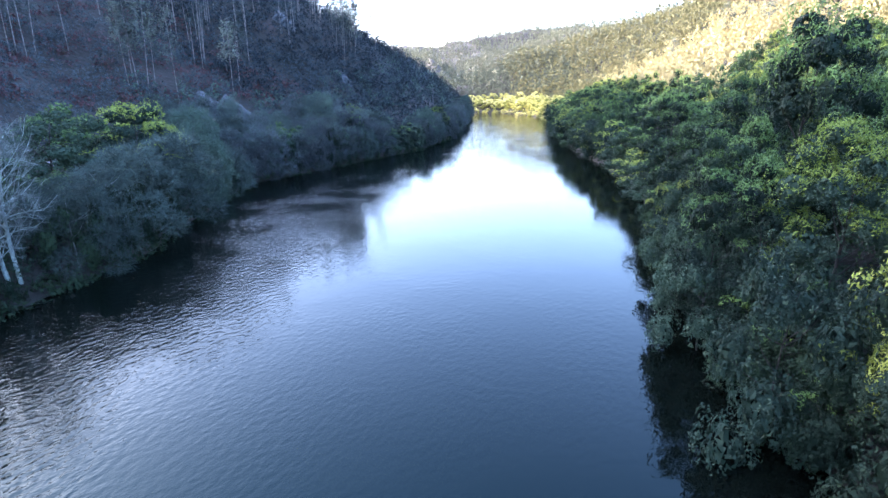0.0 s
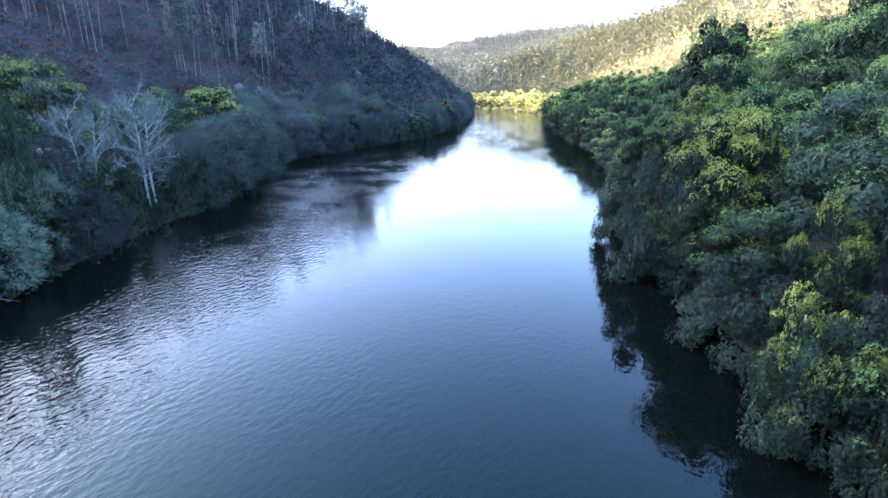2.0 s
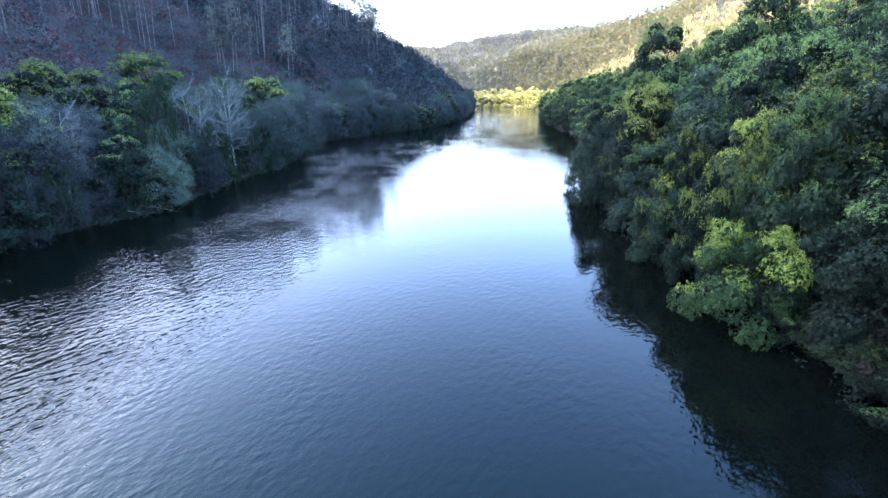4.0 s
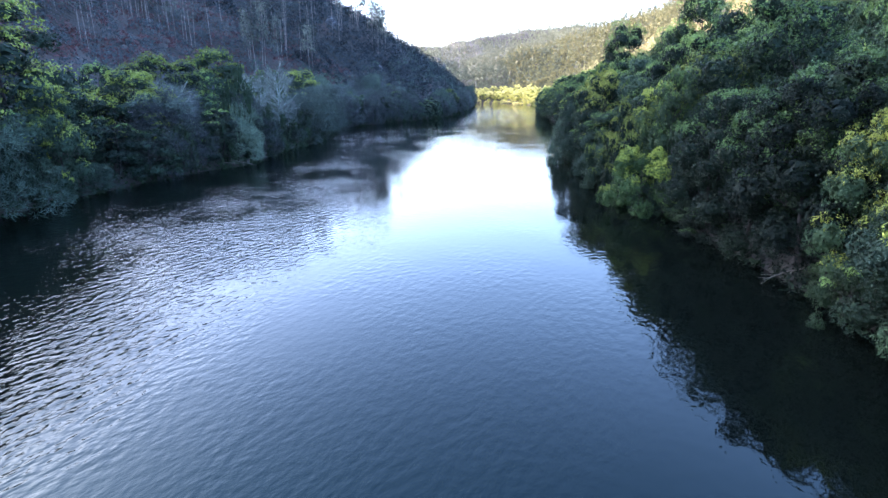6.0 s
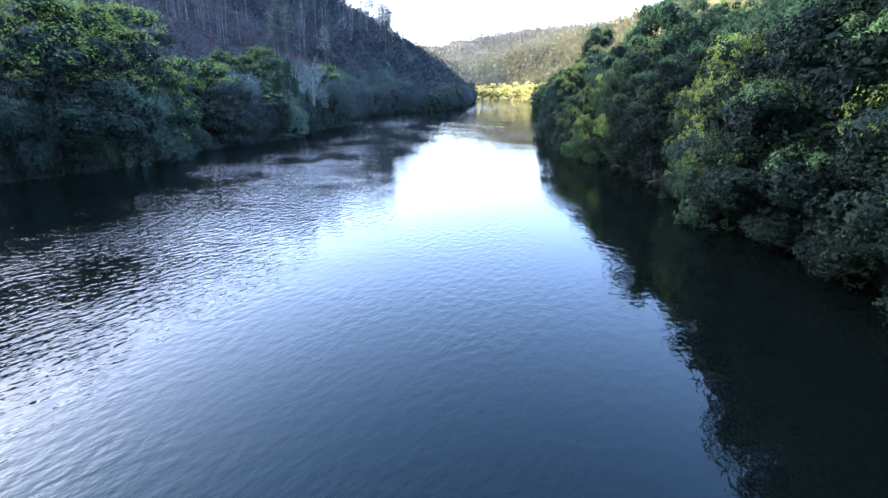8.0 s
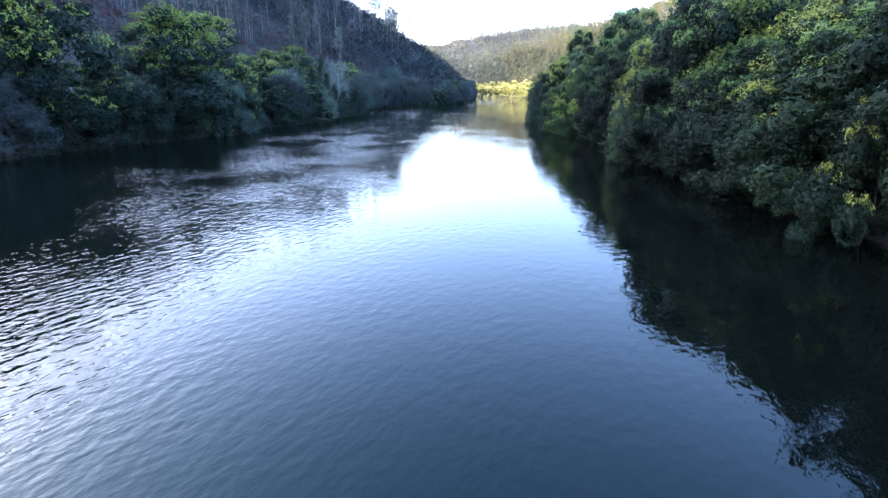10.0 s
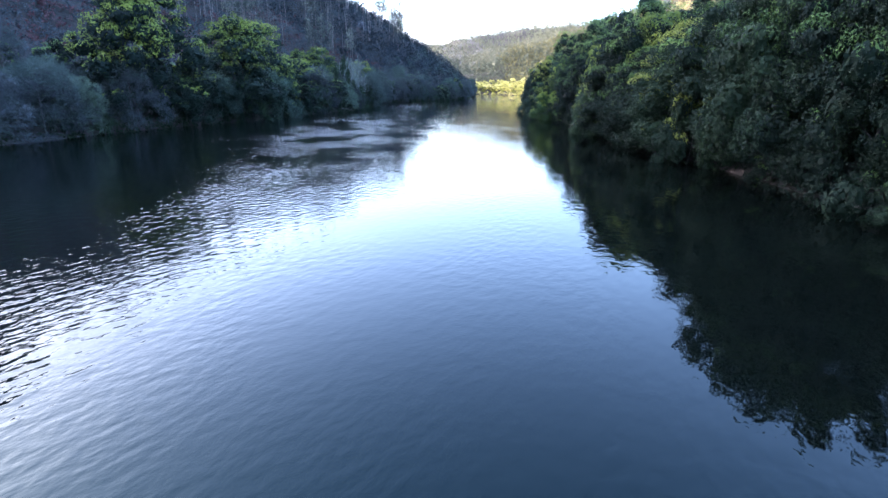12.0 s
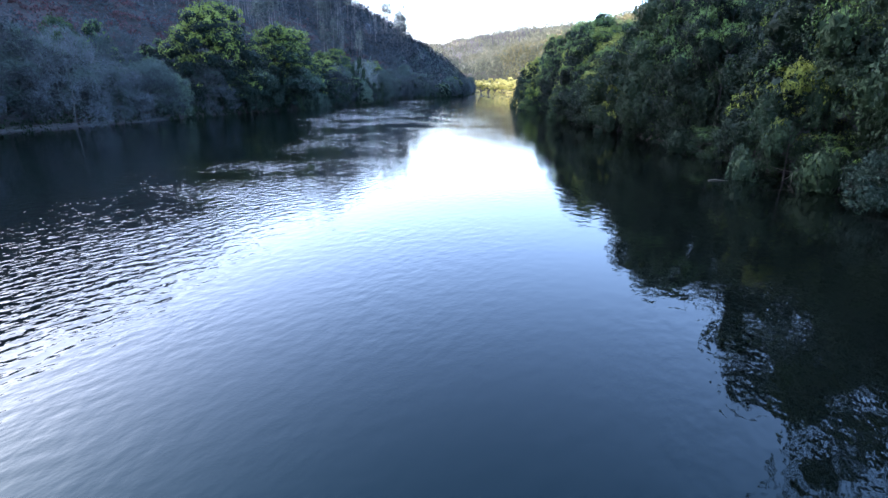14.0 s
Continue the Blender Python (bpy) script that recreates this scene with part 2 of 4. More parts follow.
def thing(name, meshes, label, category, group):
    """An empty with one mesh under it for each part."""
    base = tagged(new(name), label, category, group)
    for part_name, me in meshes:
        ob = new(part_name, me)
        ob.parent = base
        if part_name in ("young_growth", "twig_haze", "foliage"):
            tagged(ob, kind="stuff")
    return base


# ---- lie of the land ----
LEFT = [(150, -330), (60, -300), (-20, -262), (-50, -215), (-58, -170), (-54, -80), (-47, -52), (-42.5, -31), (-37.8, -22), (-35.6, -5), (-33.4, 5), (-29.3, 13), (-29.2, 30), (-27.2, 44), (-29, 58), (-31, 80), (-21, 100),
        (-7, 128), (2, 164), (9, 230), (13, 285), (12, 312), (2, 326), (-50, 332), (-160, 330), (-500, 300)]
RIGHT = [(150, -270), (70, -250), (32, -215), (20, -170), (15.5, -100), (15, -60), (15, -28), (14.5, 0), (16, 22), (18.6, 36), (23.2, 50), (30, 80), (32, 105),
         (32, 130), (38, 176), (48, 230), (53, 275), (50, 318), (34, 346), (8, 359), (-50, 366), (-160, 370), (-500, 350)]
RIDGES = [
    [(-140, -600, 76), (-130, 0, 70), (-124, 120, 66), (-112, 190, 66), (-78, 250, 50), (-58, 272, 43), (-27, 296, 35), (-12, 306, 34), (-2, 311, 29)],
    # unseen second ridge, its height set to keep sun off the right bank
    [(-300, -600, 190), (-300, 125, 185), (-290, 185, 105), (-260, 260, 36)],
    [(150, -600, 100), (150, 60, 90), (175, 250, 78), (202, 450, 68), (200, 640, 84), (190, 820, 100)],
    # ridge hidden behind the spur, raised to cast shade on the far slope
    [(-330, 580, 150), (-180, 560, 105), (-110, 545, 68), (-60, 530, 42), (-20, 522, 18)],
    [(-900, 1000, 190), (-420, 1100, 140), (-90, 1150, 84), (50, 1150, 114), (140, 1200, 136), (420, 1300, 165), (1000, 1300, 215)],
    [(-2500, 2300, 260), (0, 2300, 180), (2500, 2300, 260)],
    # unseen hills behind the camera, added to hold back sky light
    [(-500, -330, 150), (0, -420, 125), (400, -330, 150)],
    [(400, -600, 130), (420, 400, 140), (600, 900, 150)],
    [(-90, 1150, 84), (-35, 780, 60), (-12, 600, 36), (-5, 540, 16)],
]


def to_line(px, py, line):
    """Distance to a line of points, and the third number carried along it."""
    best = np.full(px.shape, 1e9)
    carried = np.zeros(px.shape)
    for a, b in zip(line[:-1], line[1:]):
        dx, dy = b[0] - a[0], b[1] - a[1]
        k = np.clip(((px - a[0]) * dx + (py - a[1]) * dy) / (dx * dx + dy * dy), 0, 1)
        d = np.hypot(px - a[0] - k * dx, py - a[1] - k * dy)
        if len(a) > 2:
            carried = np.where(d < best, a[2] + k * (b[2] - a[2]), carried)
        best = np.minimum(best, d)
    return best, carried


def inside_river(px, py):
    ring = LEFT + RIGHT[::-1]
    hit = np.zeros(px.shape, bool)
    for a, b in zip(ring, ring[1:] + ring[:1]):
        if a[1] != b[1]:
            cross = (a[1] > py) != (b[1] > py)
            hit ^= cross & (px < (b[0] - a[0]) * (py - a[1]) / (b[1] - a[1]) + a[0])
    return hit


def wave(px, py, size, seed):
    """Smooth rolling noise in -1..1 from a few sines."""
    r = np.random.RandomState(seed)
    z = np.zeros(np.shape(px))
    for _ in range(7):
        t, f, ph = r.uniform(0, 6.28), r.uniform(0.6, 1.8) / size * 6.28, r.uniform(0, 6.28)
        z = z + np.sin((px * np.cos(t) + py * np.sin(t)) * f + ph)
    return z / 4.0


def land(px, py):
    """Height of the ground, distance from the water, and whether the point lies on the left side."""
    px, py = np.asarray(px, float), np.asarray(py, float)
    dl, dr = to_line(px, py, LEFT)[0], to_line(px, py, RIGHT)[0]
    wet = inside_river(px, py)
    left = dl < dr
    d = np.minimum(dl, dr)
    ridge = np.full(px.shape, 2.0)
    for i, line in enumerate(RIDGES):
        q, h = to_line(px, py, line)
        fall = (0.30, 0.30, 0.36, 0.5, 0.26, 0.3, 0.3, 0.3, 0.75)[i]
        ridge = np.maximum(ridge, h - fall * q + 5 * wave(px, py, 90, 3))
    n = wave(px, py, 34, 5)
    bank = 1.2 * (1 - np.exp(-d / 1.2))
    sl = bank + 0.13 * np.minimum(d, 10) + 0.62 * np.clip(d - 10, 0, 5.5) + 0.64 * np.maximum(0, d - 19.5)
    sr = bank + 0.28 * np.minimum(d, 10) + 0.44 * np.clip(d - 10, 0, 32) + 0.62 * np.maximum(0, d - 42)
    steep = np.clip((py - 140) / 90, 0, 1)
    sl = sl * (1 - steep) + (bank + 1.05 * d) * steep
    s = np.where(left, sl, sr) + n * np.clip((d - 19.5) / 12, 0, 1) * 1.8 + 0.15 * wave(px, py, 5, 9) * np.clip(d / 2, 0, 1)
    k = 7.0
    z = -k * np.log(np.exp(-np.clip(s, -50, 400) / k) + np.exp(-ridge / k))
    z = np.where((d < 25) & (py < 190), np.where(ridge > s + 3, s, np.minimum(s, np.maximum(z, 0.8))), z)
    z = np.maximum(z, 0.25 * np.minimum(d, 3))
    return np.where(wet, -np.minimum(d * 0.45, 3.0) - 0.05, z), d, left


def axis(*spans):
    return np.unique(np.concatenate([np.arange(a, b, step) for a, b, step in spans] + [[spans[-1][1]]]))


gx = axis((-2500, -400, 60), (-400, -140, 8), (-140, -60, 4), (-60, 60, 2), (60, 260, 5), (260, 700, 14), (700, 2500, 60))
gy = axis((-700, -160, 12), (-160, 180, 2.5), (180, 400, 4), (400, 1300, 14), (1300, 2600, 50))
X, Y = np.meshgrid(gx, gy)
Z = land(X, Y)[0]
nx, ny = len(gx), len(gy)
q = (np.arange(ny - 1)[:, None] * nx + np.arange(nx - 1)[None]).ravel()
ground = new("ground", mesh_np("ground", np.stack([X, Y, Z], -1).reshape(-1, 3), np.stack([q, q + 1, q + nx + 1, q + nx], -1), GROUND, True))
tagged(ground, "steep wooded valley sides of brown earth and leaf litter", "ground", kind="structure")

wx, wy = np.meshgrid(np.linspace(-480, 160, 8), np.linspace(-335, 372, 12))
q = (np.arange(11)[:, None] * 8 + np.arange(7)[None]).ravel()
water = new("water", mesh_np("water", np.stack([wx, wy, wx * 0], -1).reshape(-1, 3), np.stack([q, q + 1, q + 9, q + 8], -1), WATER))
tagged(water, "calm dark river water with fine ripples and bright sky reflections", "river", kind="structure")


def stand(x, y, dz=-0.15):
    return float(land(np.array([x]), np.array([y]))[0][0]) + dz


# ---- kinds of trees, each built once ----
def limbs(rng, height, count, reach, girth, lean=(0, 0), low=0.3):
    """A trunk with rising limbs, as a list of pieces."""
    k = np.linspace(0, 1, 7)
    bend = rng.normal(size=2) * 0.05 * height
    path = np.stack([lean[0] * k + bend[0] * np.sin(k * 3), lean[1] * k + bend[1] * np.sin(k * 3), height * 0.85 * k], 1)
    pieces = [tube(path, girth * (1 - 0.85 * k) * np.where(k == 0, 1.5, 1), 7)]
    for i in range(count):
        h = rng.uniform(low, 0.8)
        root = np.array([np.interp(h, k, path[:, c]) for c in range(3)])
        a = i * 2.4 + rng.uniform(-0.5, 0.5)
        out = np.array([np.cos(a), np.sin(a), 0]) * reach * rng.uniform(0.55, 1.0) * (1.1 - 0.5 * h)
        rise = height * rng.uniform(0.08, 0.28)
        e = root + out + np.array([0, 0, rise])
        mid = root + out * 0.5 + np.array([0, 0, rise * 0.35])
        pieces.append(tube([root, mid, e], [girth * 0.42 * (1 - 0.5 * h), girth * 0.25, girth * 0.08], 5))
    return pieces


def spread_points(rng, n, away, limit):
    """Even directions over a sphere, without those that point back from away."""
    k = np.arange(n) + 0.5
    z, a = 1 - 2 * k / n, k * 2.39996 + rng.uniform(0, 6.28)
    r = np.sqrt(np.clip(1 - z * z, 0, 1))
    d = unit(np.stack([r * np.cos(a), r * np.sin(a), z], 1) + rng.normal(size=(n, 3)) * 0.16)
    return d[d @ away > limit]


def puffs(rng, at, out, each, radius, length, width):
    """Rounded puffs of leaves that cover the outer side of every point, each leaf lying across its own direction."""
    n = len(at)
    d = unit(rng.normal(size=(n, each, 3)) + out[:, None] * 1.15)
    r = radius * rng.uniform(0.75, 1.25, (n, 1, 1))
    start = at[:, None] + d * r * rng.uniform(0.55, 1.05, (n, each, 1))
    turn = rng.normal(size=d.shape) + np.array([0, 0, -0.25])
    turn -= d * (turn * d).sum(-1, keepdims=True) * 0.8
    return leaves(rng, start.reshape(-1, 3), turn.reshape(-1, 3), length, width, (d * 0.35 + out[:, None] * 0.25 + np.array([0, 0, 0.62])).reshape(-1, 3))


def broadleaf(name, seed, height, radius, leaf, tip, tip_share, lobes, per_lobe, each, size, group, label, low=0.06, slim=0.55, bark=None):
    """A crown of rounded lobes set unevenly over a dome, each covered with puffs of small leaves; upper puffs take the
    lighter tip colour.
    """
    rng = np.random.RandomState(seed)
    wood = limbs(rng, height, 7, radius * 0.8, 0.0135 * height)
    dark, light = [], []
    lean = rng.normal(size=2) * 0.08 * radius
    placed = []
    for i in range(lobes):
        f = (i + 0.5) / lobes
        best = None
        for _ in range(6):
            a = i * 2.39996 + rng.uniform(-0.7, 0.7)
            h = np.clip(low + (0.93 - low) * f ** 0.85 + rng.uniform(-0.05, 0.05), low, 0.93)
            wide = radius * 0.78 * np.sqrt(max(0.03, 1 - ((h - 0.36) / 0.62) ** 2)) * (1 + 0.16 * np.sin(2 * a + seed) + 0.1 * np.sin(3 * a - seed + 5 * h))
            k = rng.uniform(0.7, 1.08)
            c = np.array([np.cos(a) * wide * k + lean[0] * h, np.sin(a) * wide * k + lean[1] * h, height * h])
            gap = min([np.linalg.norm((c - o) * np.array([1, 1, 0.8])) for o in placed] + [9])
            if best is None or gap > best[0]:
                best = (gap, c, a, h)
        gap, c, a, h = best
        placed.append(c)
        away = unit(np.array([np.cos(a), np.sin(a), (h - 0.3) * 2.2]))
        r = radius * rng.uniform(0.24, 0.40) * (1.0 if h < 0.75 else 0.85)
        flat = np.array([1.0, 1.0, rng.uniform(0.66, 0.86)])
        p = spread_points(rng, per_lobe, unit(away + np.array([0, 0, 0.45])), -0.45)
        bumpy = 0.86 + 0.2 * np.sin(p[:, 0] * 4.1 + seed + i) * np.sin(p[:, 1] * 3.7 - i) + rng.uniform(-0.1, 0.12, len(p))
        at = c + p * flat * r * bumpy[:, None]
        out = unit(p + away * 0.25 + np.array([0, 0, 0.2]))
        # puffs that point up or sit high in the crown take the tip colour
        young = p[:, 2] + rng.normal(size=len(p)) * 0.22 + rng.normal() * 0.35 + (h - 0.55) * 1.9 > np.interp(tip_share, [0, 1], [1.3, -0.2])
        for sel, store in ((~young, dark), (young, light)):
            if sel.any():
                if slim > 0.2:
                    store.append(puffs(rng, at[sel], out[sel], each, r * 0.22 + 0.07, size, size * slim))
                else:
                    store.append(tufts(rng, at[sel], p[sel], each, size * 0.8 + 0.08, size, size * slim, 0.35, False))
        if slim > 0.2:
            q = spread_points(rng, 170, unit(away + np.array([0, 0, 0.3])), -0.7)
            heart = c + q * flat * r * rng.uniform(0.5, 0.68, (len(q), 1))
            side = np.cross(q, rng.normal(size=q.shape))
            dark.append(leaves(rng, heart - unit(side) * 0.2 * r, side, 0.27 * r, 0.22 * r, q))
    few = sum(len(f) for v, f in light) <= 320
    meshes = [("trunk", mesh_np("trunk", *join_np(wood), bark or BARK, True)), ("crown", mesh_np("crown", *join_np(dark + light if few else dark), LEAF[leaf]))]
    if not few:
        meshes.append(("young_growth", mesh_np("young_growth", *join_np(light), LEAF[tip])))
    return thing(name, meshes, label, "bush" if "bush" in name else "tree", group)


def bare_tree(name, seed, height, radius, bark, twig_mat, forks, fine, group, label, stems=1, buds=0, leaf="blue"):
    """A leafless tree: stems, arching limbs that fork, and a haze of fine twigs."""
    rng = np.random.RandomState(seed)
    meshes, tips, ways = [], [], []
    for s in range(stems):
        k = np.linspace(0, 1, 8)
        lean = np.array([np.cos(seed + s * 2.6), np.sin(seed + s * 2.6)]) * 0.2 * height * rng.uniform(0.6, 1.3)
        path = np.stack([lean[0] * k + 0.02 * height * np.sin(k * 5 + s), lean[1] * k, height * 0.95 * k], 1) + np.array([s * 0.4, (s % 2) * 0.35, 0])
        meshes.append(("trunk", mesh_np("trunk", *tube(path, 0.017 * height * (1 - 0.9 * k), 6), bark, True)))
        for i in range(forks):
            h = rng.uniform(0.15, 0.95)
            root = np.array([np.interp(h, k, path[:, c]) for c in range(3)])
            a = i * 2.4 + rng.uniform(-0.6, 0.6)
            d = unit(np.array([np.cos(a), np.sin(a), rng.uniform(0.3, 1.1)]))
            ln = radius * rng.uniform(0.6, 1.1) * (1.15 - 0.7 * h)
            kk = np.linspace(0, 1, 5)[:, None]
            droop = rng.uniform(-0.45, 0.3)
            limb = root + d * ln * kk + np.array([0, 0, droop * ln]) * kk ** 2
            pieces = [tube(limb, 0.005 * height * (1 - 0.85 * kk[:, 0]) * (1.1 - 0.6 * h), 4)]
            for j in range(8):
                f = rng.uniform(0.25, 1.0)
                b = np.array([np.interp(f, kk[:, 0], limb[:, c]) for c in range(3)])
                d2 = unit(d + rng.normal(size=3) * 0.6 + np.array([0, 0, 0.2]))
                l2 = ln * rng.uniform(0.22, 0.45)
                pieces.append(tube([b, b + d2 * l2 * 0.5, b + d2 * l2 + np.array([0, 0, 0.04 * l2])], [0.02, 0.014, 0.006], 3))
                for g in np.linspace(0.25, 1, 6):
                    tips.append(b + d2 * l2 * g)
                    ways.append(d2)
            meshes.append(("limb", mesh_np("limb", *join_np(pieces), bark, True)))
    tips, ways = np.repeat(np.array(tips), fine, 0), np.repeat(np.array(ways), fine, 0)
    w = unit(ways + rng.normal(size=ways.shape) * 0.7 + np.array([0, 0, 0.25]))
    v, f = leaves(rng, tips, w, 0.8 * height / 10, 0.02)
    meshes.append(("twig_haze", mesh_np("twig_haze", v, f, twig_mat)))
    if buds:
        pick = rng.choice(len(tips), buds)
        v, f = leaves(rng, tips[pick] + w[pick] * 0.4, rng.normal(size=(buds, 3)), 0.17, 0.09)
        meshes.append(("foliage", mesh_np("foliage", v, f, LEAF[leaf])))
    return thing(name, meshes, label, "tree", group)


def gum_tree(seed, height, crown_from, tuft_count, each, size, group, label, name="eucalyptus_tree"):
    """A tall thin pale trunk with an airy crown."""
    rng = np.random.RandomState(seed)
    k = np.linspace(0, 1, 8)
    path = np.stack([rng.normal() * 0.03 * height * k, rng.normal() * 0.03 * height * k, height * k], 1)
    wood = [tube(path, 0.0075 * height * (1 - 0.85 * k) + 0.02, 5)]
    at, out = [], []
    for i in range(tuft_count):
        f = rng.uniform(crown_from, 1.0)
        a = rng.uniform(0, 6.28)
        r = height * 0.15 * np.sqrt(max(0.04, 1 - ((f - crown_from) / (1.02 - crown_from)) ** 1.5)) * rng.uniform(0.25, 1.0)
        o = np.array([np.cos(a), np.sin(a), 0.4])
        root = np.array([path[-1, 0] * f, path[-1, 1] * f, height * f - r * 0.5])
        at.append(root + o * r)
        out.append(o)
        if i % 4 == 0:
            wood.append(tube([root, at[-1]], [0.0025 * height, 0.01], 3))
    crown = tufts(rng, np.array(at), unit(np.array(out)), each, size * 1.5, size, size * 0.4, lift=-0.1)
    return thing(name, [("trunk", mesh_np("trunk", *join_np(wood), GUM_BARK, True)), ("crown", mesh_np("crown", *crown, LEAF["gum"]))], label, "tree", group)


def turned(x, y, z, scale=1.0, tall=1.0, turn=0.0):
    return Matrix.Translation((x, y, z)) @ Matrix.Rotation(turn, 4, "Z") @ Matrix.Diagonal((scale, scale, scale * tall, 1))


RB, LB = "trees along the right bank", "trees along the left bank"
# kind: maker of variant i, its height and crown radius
CATALOGUE = {
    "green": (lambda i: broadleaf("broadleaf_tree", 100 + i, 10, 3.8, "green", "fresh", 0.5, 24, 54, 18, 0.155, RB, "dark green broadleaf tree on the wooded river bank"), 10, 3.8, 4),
    "lime": (lambda i: broadleaf("lime_green_tree", 120 + i, 10, 3.6, "teal", "lime", 0.6, 24, 54, 18, 0.155, RB, "broadleaf tree with lime-green upper leaves over dark leaves"), 10, 3.6, 3),
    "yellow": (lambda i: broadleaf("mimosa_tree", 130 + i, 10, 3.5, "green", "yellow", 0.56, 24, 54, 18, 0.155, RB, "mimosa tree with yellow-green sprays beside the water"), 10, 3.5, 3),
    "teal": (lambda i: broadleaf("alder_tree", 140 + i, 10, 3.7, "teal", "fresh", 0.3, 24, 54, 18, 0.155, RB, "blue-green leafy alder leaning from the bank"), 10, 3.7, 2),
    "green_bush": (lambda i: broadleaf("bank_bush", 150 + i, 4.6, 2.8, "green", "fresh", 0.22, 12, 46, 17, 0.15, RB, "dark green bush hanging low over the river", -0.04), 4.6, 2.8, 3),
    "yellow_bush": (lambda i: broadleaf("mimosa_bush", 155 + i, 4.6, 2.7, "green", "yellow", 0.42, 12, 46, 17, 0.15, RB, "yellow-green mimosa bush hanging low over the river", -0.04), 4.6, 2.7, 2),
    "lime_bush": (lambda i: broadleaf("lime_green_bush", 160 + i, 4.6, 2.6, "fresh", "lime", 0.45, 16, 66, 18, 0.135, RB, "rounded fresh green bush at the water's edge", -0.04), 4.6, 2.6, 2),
    "teal_bush": (lambda i: broadleaf("alder_bush", 165 + i, 4.6, 2.8, "teal", "teal", 0.0, 12, 46, 17, 0.15, RB, "blue-green alder bush hanging low over the river", -0.04), 4.6, 2.8, 2),
    "dusk": (lambda i: broadleaf("laurel_tree", 230 + i, 10, 3.8, "dusk", "fresh", 0.36, 24, 54, 18, 0.155, RB, "tree leaning over the water, bank shade put into its leaf colour"), 10, 3.8, 3),
    "dusk_bush": (lambda i: broadleaf("laurel_bush", 236 + i, 4.6, 2.8, "dusk", "fresh", 0.18, 12, 46, 17, 0.15, RB, "bush hanging over the water, bank shade put into its leaf colour", -0.04), 4.6, 2.8, 2),
    "dusk_wood": (lambda i: broadleaf("laurel_tree", 240 + i, 10, 4.0, "dusk", "green", 0.12, 18, 30, 10, 0.27, RB, "tree in the wood above the bank, shade put into its leaf colour"), 10, 4.0, 2),
    "wood": (lambda i: broadleaf("woodland_tree", 170 + i, 10, 4.0, "green", "fresh", 0.36, 18, 28, 10, 0.28, RB, "dark green tree in the wood above the bank"), 10, 4.0, 4),
    "lime_wood": (lambda i: broadleaf("lime_green_tree", 180 + i, 10, 3.9, "teal", "lime", 0.62, 27, 42, 14, 0.19, LB, "tree with bright lime-green top above darker leaves", 0.12), 10, 3.9, 3),
    "teal_wood": (lambda i: broadleaf("alder_tree", 190 + i, 10, 4.0, "teal", "fresh", 0.1, 18, 32, 11, 0.25, LB, "blue-green leafy tree in the shade of the hill"), 10, 4.0, 3),
    "willow": (lambda i: broadleaf("willow_bush", 200 + i, 6, 3.3, "blue", "blue", 0.0, 20, 40, 20, 0.36, LB, "rounded grey-green willow bush at the water's edge", -0.03, 0.14), 6, 3.3, 2),
    "far_mimosa": (lambda i: broadleaf("mimosa_tree", 210 + i, 9, 3.9, "gold", "blossom", 0.85, 15, 22, 10, 0.42, "mimosas along the far bend", "bright yellow mimosa in full bloom in the low sun", 0.02), 9, 3.9, 3),
    "bramble": (lambda i: broadleaf("bramble_bush", 220 + i, 2.6, 2.3, "green", "scrub", 0.2, 9, 18, 10, 0.22, LB, "low dark bramble bush on the river bank", -0.05), 2.6, 2.3, 3),
    "pale": (lambda i: bare_tree("bare_alder_tree", 250 + i, 10, 4.2, PALE_BARK, PALE_TWIG, 24, 3, LB, "leafless pale grey alder with arching limbs on the bank", 2, 900), 10, 4.2, 2),
    "pale_brush": (lambda i: broadleaf("bare_willow_tree", 290 + i, 7, 3.6, "haze", "haze", 0.0, 20, 34, 24, 0.55, LB, "rounded leafless willow with pale grey-green twigs", -0.02, 0.075, PALE_TWIG), 7, 3.6, 2),
    "brushy": (lambda i: broadleaf("bare_willow_tree", 280 + i, 8, 3.8, "twigs", "haze", 0.15, 20, 34, 22, 0.55, LB, "leafless grey-brown willow with a haze of fine twigs", -0.02, 0.075, TWIG), 8, 3.8, 3),
    "skyline_gum": (lambda i: gum_tree(330 + i, 17, 0.35, 64, 5, 0.5, "eucalyptus on the hillside", "tall airy eucalyptus standing against the bright sky"), 17, 2.5, 3),
    "gum": (lambda i: gum_tree(310 + i, 17, 0.5, 56, 8, 0.8, "eucalyptus on the hillside", "tall thin eucalyptus with bare pale trunk on the hillside"), 17, 2.5, 4),
}
rnd = random.Random(7)
first, spots = {}, []


